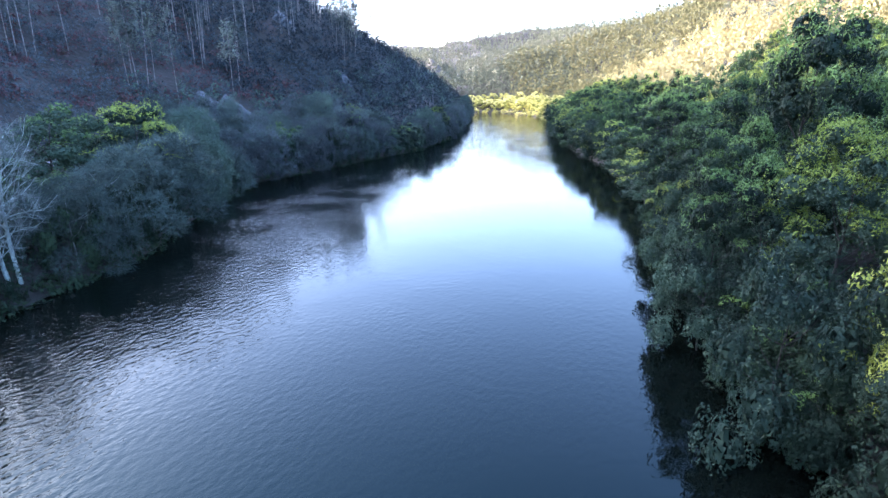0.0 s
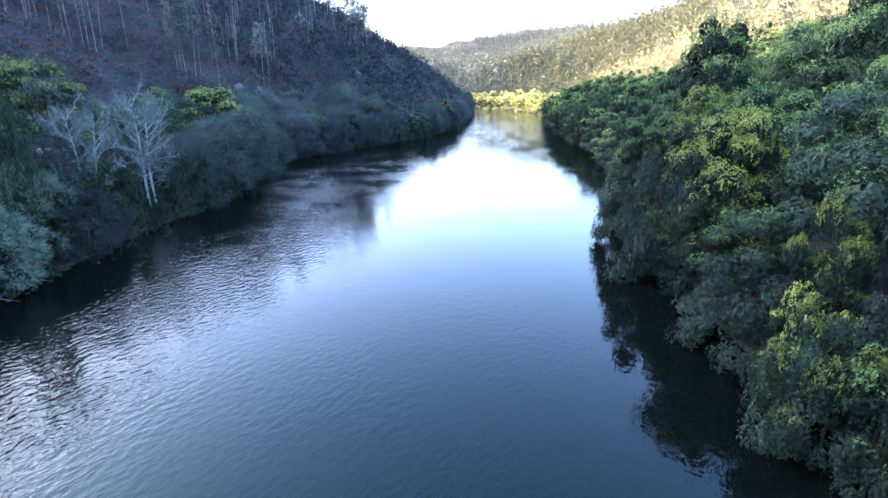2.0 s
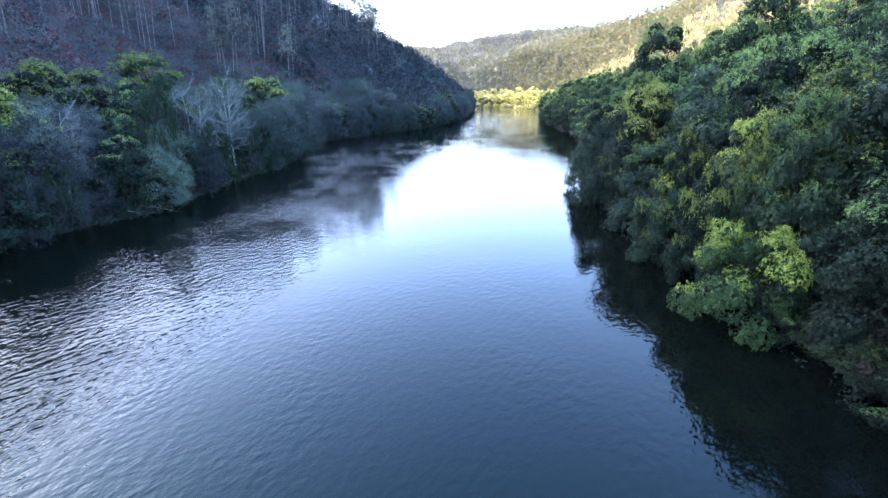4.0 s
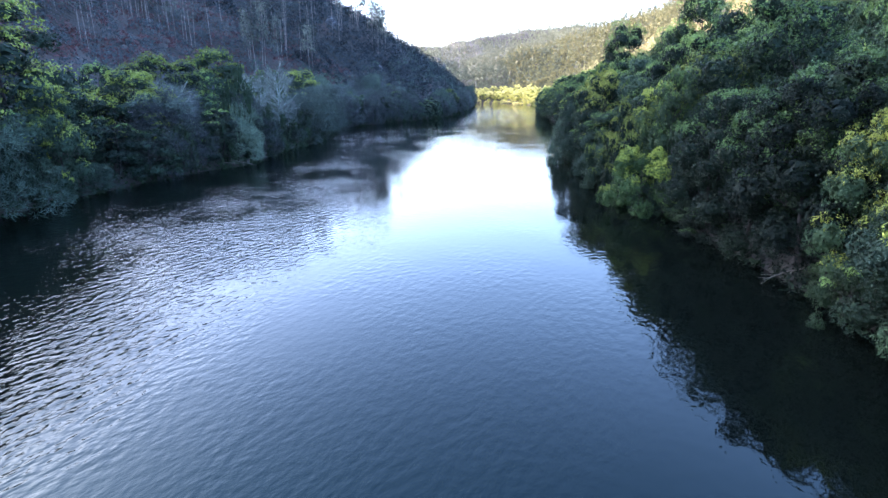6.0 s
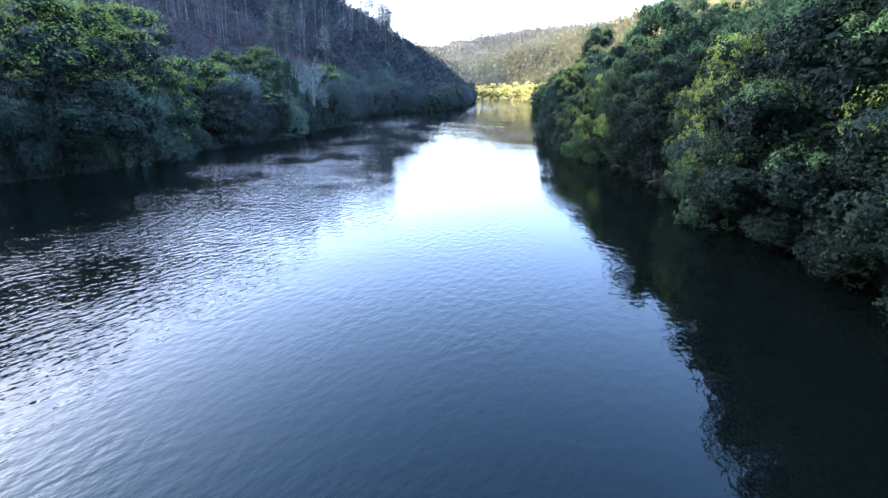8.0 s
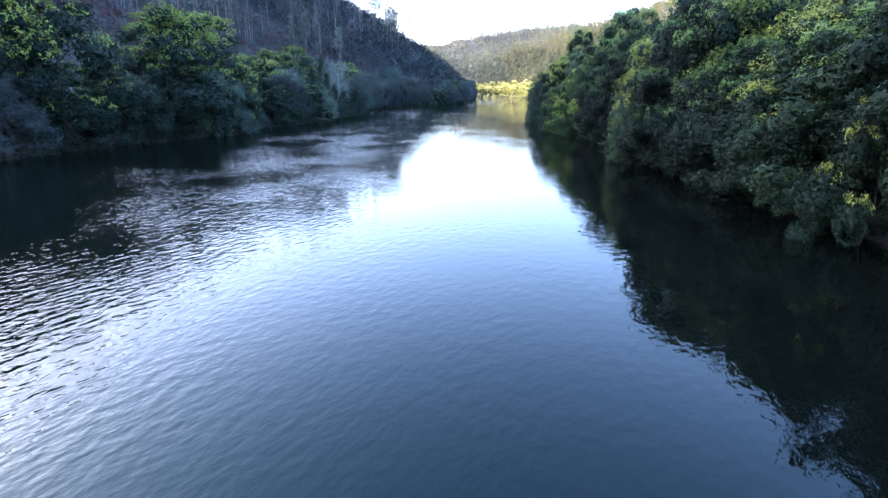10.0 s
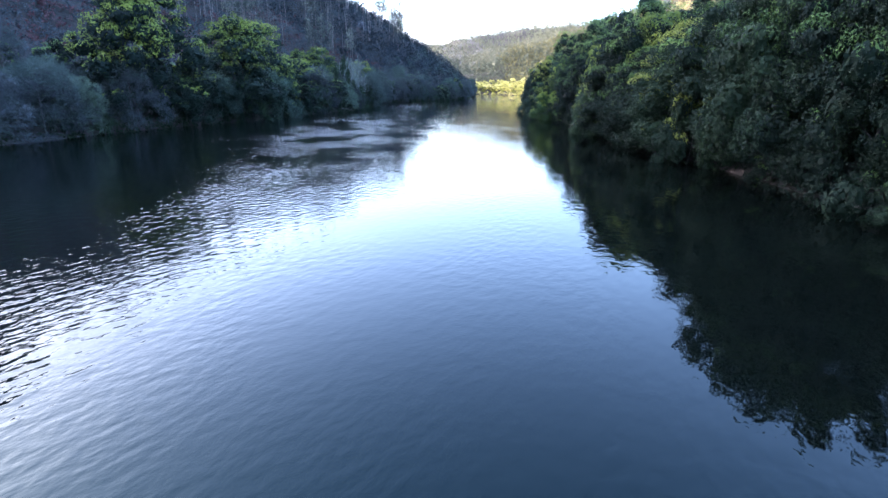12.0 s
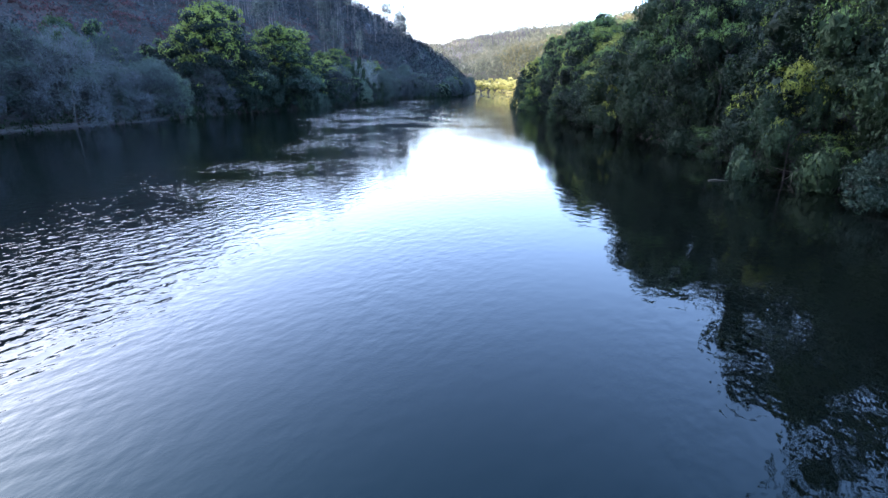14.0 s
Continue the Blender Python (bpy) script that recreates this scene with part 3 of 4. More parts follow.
def place(kind, x, y, top=None, radius=None, dz=-0.15):
    """Stands a plant of that kind at x, y; top is the height of its crown above the water, radius that of its crown."""
    make, tall, wide, variants = CATALOGUE[kind]
    while "bush" not in kind and -130 < y < 250 and stand(x, y, 0) < 0.12:
        x += 0.4 if x > -5 else -0.4
    z = stand(x, y, dz)
    high = (top - z) if top is not None else tall * rnd.uniform(0.75, 1.15)
    radius = wide * high / tall * rnd.uniform(0.85, 1.1) if radius is None else radius
    sx, sz = radius / wide, high / tall * (1.0 if kind in ("gum", "skyline_gum", "pale", "brushy", "pale_brush") else 1.07)
    m = Matrix.Translation((x, y, z)) @ Matrix.Rotation(rnd.uniform(0, 6.28), 4, "Z") @ Matrix.Diagonal((sx, sx, sz, 1))
    i = rnd.randrange(variants)
    spots.append((x, y, radius))
    if (kind, i) in first:
        return copy_thing(first[kind, i], m)
    ob = make(i)
    ob.matrix_basis = m
    first[kind, i] = ob
    return ob


def free(x, y, gap):
    return all((x - a) ** 2 + (y - b) ** 2 > (gap * r) ** 2 for a, b, r in spots)


def shore(line, y):
    pts = [q for q in line if -220 < q[1] < 300]
    return float(np.interp(y, [q[1] for q in pts], [q[0] for q in pts]))


def at_right(y, d):
    return shore(RIGHT[2:18], y) + d


def at_left(y, d):
    return shore(LEFT[3:21], y) - d


# ---- right bank: the trees that stand out ----
for kind, x, y, top, radius in (
        ("teal_bush", 15.0, 27, 5.2, 3.0), ("green", 17.5, 28.5, 10.4, 3.4), ("teal_bush", 14.2, 19, 5.0, 2.9), ("yellow", 15.0, 13.5, 11.3, 3.3),
        ("teal", 14.0, 9.0, 6.8, 3.0), ("green", 32, 73, 13.5, 4.3), ("teal", 23, 33, 13.0, 4.3), ("lime", 20.5, 25.5, 12.6, 3.4),
        ("yellow_bush", 12.4, -0.2, 4.8, 2.1), ("yellow_bush", 12.8, -5.2, 4.3, 2.4), ("lime_bush", 12.5, -10.4, 4.8, 2.8),
        ("lime", 15.8, -3.6, 9.8, 2.3), ("lime", 16.4, -7.2, 10.0, 2.4), ("yellow", 15.0, -6.0, 7.4, 1.9), ("green", 20, 17, 12.4, 4.0),
        ("green", 30, 30, 17.6, 4.5), ("green", 30, 21.5, 17.0, 4.4), ("green", 20.5, 35, 11.2, 3.6), ("green", 25, 36, 14.6, 4.0),
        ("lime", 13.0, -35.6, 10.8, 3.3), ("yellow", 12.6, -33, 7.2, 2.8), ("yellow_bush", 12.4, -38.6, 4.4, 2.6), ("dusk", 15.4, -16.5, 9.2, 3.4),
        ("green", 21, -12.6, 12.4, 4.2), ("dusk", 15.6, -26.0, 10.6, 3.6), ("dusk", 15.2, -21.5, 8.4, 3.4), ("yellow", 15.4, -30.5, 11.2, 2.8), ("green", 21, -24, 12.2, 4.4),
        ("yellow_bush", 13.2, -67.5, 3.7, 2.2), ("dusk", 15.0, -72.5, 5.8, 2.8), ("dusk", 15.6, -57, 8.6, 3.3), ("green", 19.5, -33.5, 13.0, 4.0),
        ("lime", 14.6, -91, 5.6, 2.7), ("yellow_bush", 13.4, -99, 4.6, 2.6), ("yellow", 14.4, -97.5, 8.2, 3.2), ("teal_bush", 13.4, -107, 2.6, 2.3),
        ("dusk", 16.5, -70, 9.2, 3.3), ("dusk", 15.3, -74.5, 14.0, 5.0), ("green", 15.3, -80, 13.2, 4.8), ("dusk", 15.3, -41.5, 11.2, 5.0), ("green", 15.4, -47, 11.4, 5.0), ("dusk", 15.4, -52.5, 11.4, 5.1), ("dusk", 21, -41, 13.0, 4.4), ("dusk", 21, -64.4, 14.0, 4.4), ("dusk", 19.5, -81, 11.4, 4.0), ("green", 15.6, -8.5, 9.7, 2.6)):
    place(kind, x, y, top, radius)
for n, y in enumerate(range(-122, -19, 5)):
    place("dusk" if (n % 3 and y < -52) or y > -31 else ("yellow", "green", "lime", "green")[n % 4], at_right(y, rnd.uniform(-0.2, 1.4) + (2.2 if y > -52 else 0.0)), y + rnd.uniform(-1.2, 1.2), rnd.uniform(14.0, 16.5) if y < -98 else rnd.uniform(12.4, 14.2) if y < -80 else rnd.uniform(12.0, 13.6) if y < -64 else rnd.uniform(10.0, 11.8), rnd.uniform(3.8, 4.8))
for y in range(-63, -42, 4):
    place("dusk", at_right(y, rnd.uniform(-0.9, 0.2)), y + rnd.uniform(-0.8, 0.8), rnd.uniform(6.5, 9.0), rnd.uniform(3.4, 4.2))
# the rest of the right bank, filled in round them
for d0, gap, span, pool in (
        (0.4, 0.78, (-116, 60), ("green_bush", "green_bush", "teal_bush", "teal_bush", "green_bush", "yellow_bush")),
        (3.6, 1.3, (-116, 62), ("green", "teal", "yellow", "green", "lime", "teal")),
        (8.5, 1.3, (-116, 70), ("green", "teal", "wood", "yellow")),
        (14.0, 1.3, (-116, 84), ("wood", "wood", "teal_wood", "lime_wood")), (21.0, 1.3, (-116, 100), ("wood", "wood", "teal_wood", "lime_wood")),
        (29.0, 1.15, (-100, 120), ("wood", "wood", "wood", "lime_wood")), (38.0, 1.2, (-80, 130), ("wood", "wood", "teal_wood", "lime_wood"))):
    y = span[0]
    while y < span[1]:
        x = at_right(y, d0 + rnd.uniform(-1.0, 1.2))
        if free(x, y, gap) and not (d0 < 1 and (-64 < y < -41 or -31 < y < -12)):
            kind = rnd.choice(pool)
            bush = "bush" in kind
            # dusk kinds take over where the bank lies in deep shade
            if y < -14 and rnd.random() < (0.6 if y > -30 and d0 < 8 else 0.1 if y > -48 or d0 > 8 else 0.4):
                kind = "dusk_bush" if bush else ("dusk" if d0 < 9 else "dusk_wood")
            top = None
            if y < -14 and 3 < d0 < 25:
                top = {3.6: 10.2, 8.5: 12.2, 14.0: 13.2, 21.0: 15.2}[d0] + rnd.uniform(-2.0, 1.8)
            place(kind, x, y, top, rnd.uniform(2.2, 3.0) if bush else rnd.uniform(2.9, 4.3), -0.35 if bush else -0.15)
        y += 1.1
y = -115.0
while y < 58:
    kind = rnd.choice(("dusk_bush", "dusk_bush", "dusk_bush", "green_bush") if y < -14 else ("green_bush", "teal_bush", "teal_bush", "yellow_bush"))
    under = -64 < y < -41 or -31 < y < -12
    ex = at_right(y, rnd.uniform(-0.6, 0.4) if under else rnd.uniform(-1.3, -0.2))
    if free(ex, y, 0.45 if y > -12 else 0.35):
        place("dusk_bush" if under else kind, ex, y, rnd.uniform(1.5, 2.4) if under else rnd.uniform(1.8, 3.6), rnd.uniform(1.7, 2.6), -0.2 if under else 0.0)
    y += rnd.uniform(2.6, 4.2) if y > -55 else rnd.uniform(1.8, 2.8)
for d0, gap in ((1.0, 0.8), (6.5, 0.95), (13.0, 1.0), (20.0, 1.05)):
    y = 58.0
    while y < 262:
        x = at_right(y, d0 + rnd.uniform(-1.0, 1.5))
        if free(x, y, gap):
            place("teal_bush" if d0 < 2 and rnd.random() < 0.35 else rnd.choice(("wood", "teal_wood", "wood", "lime_wood")), x, y, None, rnd.uniform(3.2, 4.4))
        y += 1.6

# ---- far bend: sunlit mimosas along the outer bank ----
far_line = [(51, 262), (53, 275), (52.5, 296), (50, 318), (43, 333), (34, 346), (22, 353), (8, 359), (-20, 363), (-50, 366), (-80, 367), (-130, 369)]
for row in (-0.3, 4.0, 12.0):
    for (ax, ay), (bx, by) in zip(far_line[:-1], far_line[1:]):
        ln = math.hypot(bx - ax, by - ay)
        for f in np.arange(0.1, 1.0, 7.0 / ln):
            out = Vector((by - ay, ax - bx)) / ln * (row + rnd.uniform(-1, 1))
            place("far_mimosa", ax + (bx - ax) * f + out.x, ay + (by - ay) * f + out.y, rnd.uniform(3.0, 6.0) if row < 0 else rnd.uniform(14.0, 20.0), rnd.uniform(2.6, 3.8) if row < 0 else rnd.uniform(4.2, 6.4), -0.5)

# ---- left bank: the trees that stand out ----
for kind, x, y, top, radius in (
        ("pale", -30.2, 34.2, 12.2, 3.9), ("pale", -31.5, 27.5, 10.0, 3.4), ("pale_brush", -29.0, 38.5, 7.6, 3.4), ("brushy", -33.5, 25.5, 8.6, 3.3), ("pale_brush", -29.8, 45.5, 9.2, 4.6), ("pale_brush", -29.4, 52.5, 8.4, 4.0), ("lime_wood", -32.8, 55.5, 12.3, 4.6),
        ("teal_wood", -37.8, 50.5, 15.2, 5.4), ("lime_wood", -39.3, 33.0, 14.6, 5.6), ("teal_wood", -38.5, 26, 14.2, 3.6), ("lime_wood", -34.0, 21.3, 8.2, 2.3),
        ("willow", -30.2, 14.5, 5.2, 3.2), ("willow", -34.8, -16.2, 7.4, 4.4), ("willow", -33.2, -10.5, 3.6, 2.6), ("teal_wood", -38.5, -9, 8.5, 3.8), ("teal_wood", -36.0, -1.0, 8.0, 3.6), ("teal_wood", -39.0, -24, 7.0, 3.4), ("lime_wood", -37.6, 6.7, 13.4, 5.4), ("lime_wood", -34.8, -7.8, 9.4, 2.3),
        ("lime_wood", -42.3, -4.8, 16.2, 6.4), ("willow", -34.6, -5.2, 2.9, 2.2), ("lime_wood", -42.3, -13.4, 15.6, 6.2), ("lime_wood", -41.6, -21, 15.2, 6.8),
        ("willow", -42.0, -27.0, 8.2, 3.6), ("teal_wood", -39.2, -31, 8.0, 3.5), ("teal_wood", -41.0, -36.0, 7.8, 3.6), ("brushy", -45.0, -43.5, 7.5, 3.6),
        ("brushy", -47.5, -67, 10.2, 4.6), ("brushy", -55.0, -72, 9.0, 4.4), ("brushy", -54.0, -64.5, 8.6, 4.4), ("brushy", -55.5, -78, 9.0, 4.6), ("lime_wood", -46.0, -41.0, 16.8, 7.0),
        ("lime_wood", -46.5, -34.0, 17.2, 6.8), ("lime_wood", -40.5, 18, 13.8, 5.8), ("brushy", -45.5, -55, 5.2, 3.0), ("brushy", -47.0, -60, 5.8, 3.2), ("teal_wood", -33.5, 1.5, 6.5, 3.0), ("teal_wood", -53.0, -57, 8.5, 3.6), ("teal_wood", -58.5, -67, 10.0, 4.2), ("pale_brush", -51.5, -61, 7.0, 3.6), ("willow", -57.5, -76, 6.0, 3.4), ("pale_brush", -50.0, -52, 8.0, 3.8), ("teal_wood", -60, -80, 9.5, 4.0), ("pale_brush", -56.5, -71, 9.0, 4.2),
        ("lime_wood", -2.6, 154, 10.0, 4.3), ("teal_wood", 3.0, 190, 7.5, 3.6), ("teal_wood", -15.5, 131, 9.0, 3.8), ("lime_wood", -22, 128, 12.5, 3.1), ("brushy", -20.5, 112, 9.0, 4.2), ("brushy", -26, 102, 10, 4.6), ("brushy", -33, 90, 10.5, 4.6),
        ("pale", -34.5, 9.0, 9.5, 3.2), ("brushy", -33.0, 4.0, 7.0, 3.2), ("teal_wood", -31.0, 24, 6.5, 3.0), ("brushy", -27.5, 22.5, 5.5, 2.8)):
    place(kind, x, y, top, radius)
for d0, gap, step, span, pool in (
        (1.2, 0.85, 1.6, (-100, 285), ("willow", "willow", "teal_wood", "bramble", "brushy", "teal_wood")),
        (6.5, 0.95, 1.8, (-100, 130), ("teal_wood", "teal_wood", "wood", "teal_wood", "brushy")), (11.5, 1.05, 2.0, (-100, 120), ("teal_wood", "wood", "teal_wood", "wood"))):
    y = span[0]
    while y < span[1]:
        x = at_left(y, d0 + rnd.uniform(-0.8, 1.4))
        if free(x, y, gap) and not (-82 < y < -52 and d0 < 4):
            kind = rnd.choice(pool if y < 70 else ("brushy", "brushy", "pale_brush", "willow", "teal_wood"))
            size = {"brushy": (2.6, 3.8), "pale_brush": (2.6, 3.6), "willow": (1.8, 3.2), "bramble": (1.6, 2.6)}.get(kind, (2.6, 3.8))
            r = rnd.uniform(*size)
            place(kind, x, y, stand(x, y) + (r * rnd.uniform(1.6, 2.3) if d0 < 5 else (rnd.uniform(6.0, 9.0) if d0 < 10 else rnd.uniform(7.0, 10.0))), r, -0.3)
        y += step
y = -126.0
while y < 285:
    x = at_left(y, rnd.uniform(-0.1, 0.8))
    if not -82 < y < -55:
        place("bramble", x, y, None, rnd.uniform(1.2, 2.2), -0.35)
    y += rnd.uniform(3.4, 5.6)

# ---- left hillside: eucalyptus in clumps, and a few on the skyline of the spur ----
for n in range(64):
    cy = rnd.uniform(-70, 225)
    cd = rnd.uniform(34, 92)
    for k in range(rnd.randrange(2, 5)):
        place("gum", at_left(cy, cd + rnd.uniform(-4, 4)), cy + rnd.uniform(-4, 4), None, rnd.uniform(1.6, 2.6))
for n in range(18):
    f = rnd.random()
    place("skyline_gum", -84 + 40 * f + rnd.uniform(-4, 4), 243 + 44 * f + rnd.uniform(-5, 5), None, rnd.uniform(2.2, 3.4))


for n in range(11):
    f = n / 10
    place("skyline_gum", -56 + 32 * f + rnd.uniform(-2, 2), 272 + 24 * f + rnd.uniform(-2, 2), 50 - 14 * f + rnd.uniform(-2.5, 2.5), rnd.uniform(3.0, 4.2))
for n in range(36):
    y = rnd.uniform(60, 250)
    place("gum", at_right(y, rnd.uniform(44, 100)), y, None, rnd.uniform(1.8, 2.8))
for x, y, top, radius in ((68, 129, 24.5, 3.4), (49, 99, 19.5, 3.0), (74, 136, 24, 2.8), (60, 140, 20, 3.2), (56, 118, 18.5, 2.6)):
    place("far_mimosa", x, y, top, radius)
for n in range(10):
    place("gum", rnd.uniform(178, 214), rnd.uniform(430, 480), None, rnd.uniform(3.0, 4.2))


# ---- woods and scrub that nobody could count ----
def scatter(name, seed, count, where, height, spread, each, size, leaf, label, category, shape="dome"):
    """Many small plants in one mesh of loose leaves. where(rng, n) gives x, y."""
    rng = np.random.RandomState(seed)
    x, y = where(rng, count)
    z, d, left = land(x, y)
    n = len(x)
    tall = height * rng.uniform(0.55, 1.3, n)
    wide = spread * rng.uniform(0.6, 1.3, n)
    clumps = max(each // 5, 3)
    u = np.repeat(rng.uniform(0, 1, (n, clumps)), 5, 1)
    a = np.repeat(rng.uniform(0, 6.28, (n, clumps)), 5, 1)
    if shape == "dome":
        r, hz = np.sqrt(np.clip(1 - u ** 2, 0, 1)) * 0.85, u * 0.9
    else:
        r, hz = np.clip(1.05 - u, 0, 1) ** 0.6 * 0.75, 0.12 + 0.86 * u
    o = np.stack([np.cos(a) * r, np.sin(a) * r, hz], -1)
    d = unit(rng.normal(size=o.shape) + o * np.array([1, 1, 1.0 if shape == "dome" else 0.2]) * 0.9 + np.array([0, 0, 0.4]))
    base = np.stack([x, y, z - 0.2], -1)[:, None]
    bulge = (0.28 * wide)[:, None, None] * np.array([1, 1, 0.8 if shape == "dome" else 1.6])
    at = base + o * np.stack([wide, wide, tall], -1)[:, None] + d * bulge * rng.uniform(0.5, 1.0, a.shape)[..., None]
    turn = rng.normal(size=d.shape) + np.array([0, 0, -0.2 if shape == "dome" else 0.9])
    v, f = leaves(rng, at.reshape(-1, 3), turn.reshape(-1, 3), size, size * 0.55, (d * 0.4 + o * 0.2 + np.array([0, 0, 0.6]) if shape == "dome" else d * 0.6 + o * np.array([0.6, 0.6, 0]) + np.array([0, 0, 0.1])).reshape(-1, 3))
    return tagged(new(name, mesh_np(name, v, f, LEAF[leaf])), label, category, kind="stuff")


def trunk_stand(seed, count, lo, hi, y0, y1):
    """A plantation too dense to count: thin pale stems with sparse feathery tops."""
    rng = np.random.RandomState(seed)
    x, y = slope_left(lo, hi, y0, y1)(rng, count)
    k = wave(x, y, 38, 21) > -0.35
    x, y = x[k], y[k]
    z = land(x, y)[0]
    tall = rng.uniform(9, 16, len(x))
    stems, tops = [], []
    for a, b, c, h in zip(x, y, z, tall):
        bend = rng.normal(size=2) * 0.035 * h
        foot, mid, top = np.array([a, b, c - 0.3]), np.array([a + bend[0] * 0.3, b + bend[1] * 0.3, c + h * 0.5]), np.array([a + bend[0], b + bend[1], c + h])
        stems.append(tube([foot, mid, top], [0.12, 0.09, 0.03], 4))
        f = rng.uniform(0.5, 1.0, (26, 1))
        at = mid + (top - mid) * (f * 2 - 1) + rng.normal(size=(26, 3)) * np.array([0.75, 0.75, 0.4])
        tops.append(leaves(rng, at, rng.normal(size=(26, 3)) + np.array([0, 0, -0.8]), 0.75, 0.26))
    tagged(new("eucalyptus_stems", mesh_np("eucalyptus_stems", *join_np(stems), GUM_BARK, True)), "close rows of thin pale eucalyptus stems on the hillside", "woods", kind="stuff")
    tagged(new("eucalyptus_foliage", mesh_np("eucalyptus_foliage", *join_np(tops), LEAF["gum"])), "sparse grey-green tops of the hillside eucalyptus", "woods", kind="stuff")


def slope_left(lo, hi, y0, y1):
    def where(rng, n):
        y = rng.uniform(y0, y1, n)
        d = lo + (hi - lo) * rng.uniform(0, 1, n) ** 1.3
        xs = np.interp(y, [q[1] for q in LEFT[3:21]], [q[0] for q in LEFT[3:21]])
        return xs - d, y
    return where


def edge_right(lo, hi, y0, y1):
    def where(rng, n):
        y = rng.uniform(y0, y1, n)
        return np.array([at_right(float(v), 0) for v in y]) + rng.uniform(lo, hi, n), y
    return where


def field(x0, x1, y0, y1, test):
    def where(rng, n):
        x, y = rng.uniform(x0, x1, n), rng.uniform(y0, y1, n)
        z, d, left = land(x, y)
        k = (z > 0.3) & test(x, y, z, d, left)
        return x[k], y[k]
    return where


trunk_stand(31, 420, 44, 105, -60, 235)
# growth in dusk colour below stands in for the shadow along the waterlines
scatter("bank_undergrowth", 7, 1700, slope_left(-0.6, 13, -130, 290), 1.0, 1.2, 27, 0.36, "dusk", "brambles, grass and dead stems along the bank, shadow put into their colour", "undergrowth")
scatter("water_edge_growth", 8, 1500, edge_right(-0.8, 4.5, -130, 262), 1.0, 1.2, 27, 0.36, "dusk", "ferns and brambles at the water's edge, tree shade put into their colour", "undergrowth")
scatter("undercut_growth", 18, 520, edge_right(-0.5, 5.0, -66, -8), 1.5, 1.4, 60, 0.22, "dusk", "low ferns and ivy over the earth, overhang shade put into their colour", "undergrowth")
scatter("bank_shrubs", 16, 1300, slope_left(1.5, 21, -125, 90), 2.4, 1.6, 80, 0.26, "teal", "close blue-green shrubs on the bank below the road", "shrubs")
scatter("bank_grass", 9, 1300, slope_left(-0.8, 1.2, -130, 290), 0.8, 1.0, 27, 0.36, "dusk", "grass and stems hanging over the water, shadow put into their colour", "grass")
scatter("hillside_scrub", 1, 5200, slope_left(19.5, 110, -130, 300), 2.6, 2.2, 100, 0.38, "scrub", "dark heathy scrub over the shaded hillside", "scrub")
scatter("hillside_bracken", 2, 1500, slope_left(30, 75, -40, 140), 1.3, 1.7, 45, 0.45, "bracken", "reddish dead bracken between eucalyptus trunks", "bracken")
scatter("spur_woods", 3, 2600, field(-120, 16, 120, 335, lambda x, y, z, d, left: left & (d > 2.5)), 6.0, 2.4, 81, 0.62, "scrub", "dark trees on the shaded spur above the river", "woods")
scatter("spur_willows", 10, 800, field(-60, 16, 95, 325, lambda x, y, z, d, left: left & (d > 1.0) & (d < 30)), 4.6, 2.3, 81, 0.5, "blue", "grey-green willows and brush along the foot of the spur", "woods")
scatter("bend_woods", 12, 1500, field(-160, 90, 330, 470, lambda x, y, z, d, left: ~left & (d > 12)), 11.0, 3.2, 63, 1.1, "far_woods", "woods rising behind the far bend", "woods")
scatter("bank_woods", 14, 900, edge_right(9, 46, -8, 110), 6.5, 2.6, 72, 0.5, "green", "close dark woods on the slope behind the bank trees", "woods")
scatter("tall_bank_woods", 15, 1000, edge_right(12, 44, -122, -14), 9.0, 2.8, 120, 0.34, "green", "tall dark woods behind the trees at the water", "woods")
scatter("right_slope_woods", 4, 6300, field(25, 215, -100, 270, lambda x, y, z, d, left: ~left & (d > np.where(y < 110, 42, 22))), 10.0, 2.0, 63, 0.85, "woods",
        "sunlit young eucalyptus plantation on the valley side", "woods", "spire")
scatter("upper_slope_woods", 11, 4200, field(45, 240, 270, 560, lambda x, y, z, d, left: ~left & (d > 9)), 11.0, 2.1, 54, 1.1, "woods",
        "sunlit eucalyptus plantation further up the valley", "woods", "spire")
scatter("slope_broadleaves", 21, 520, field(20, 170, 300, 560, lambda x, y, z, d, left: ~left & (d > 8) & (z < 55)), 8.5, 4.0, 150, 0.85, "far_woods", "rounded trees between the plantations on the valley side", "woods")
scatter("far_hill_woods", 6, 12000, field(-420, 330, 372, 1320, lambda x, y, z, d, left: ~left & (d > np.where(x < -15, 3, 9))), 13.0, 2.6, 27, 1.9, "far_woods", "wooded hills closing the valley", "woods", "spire")


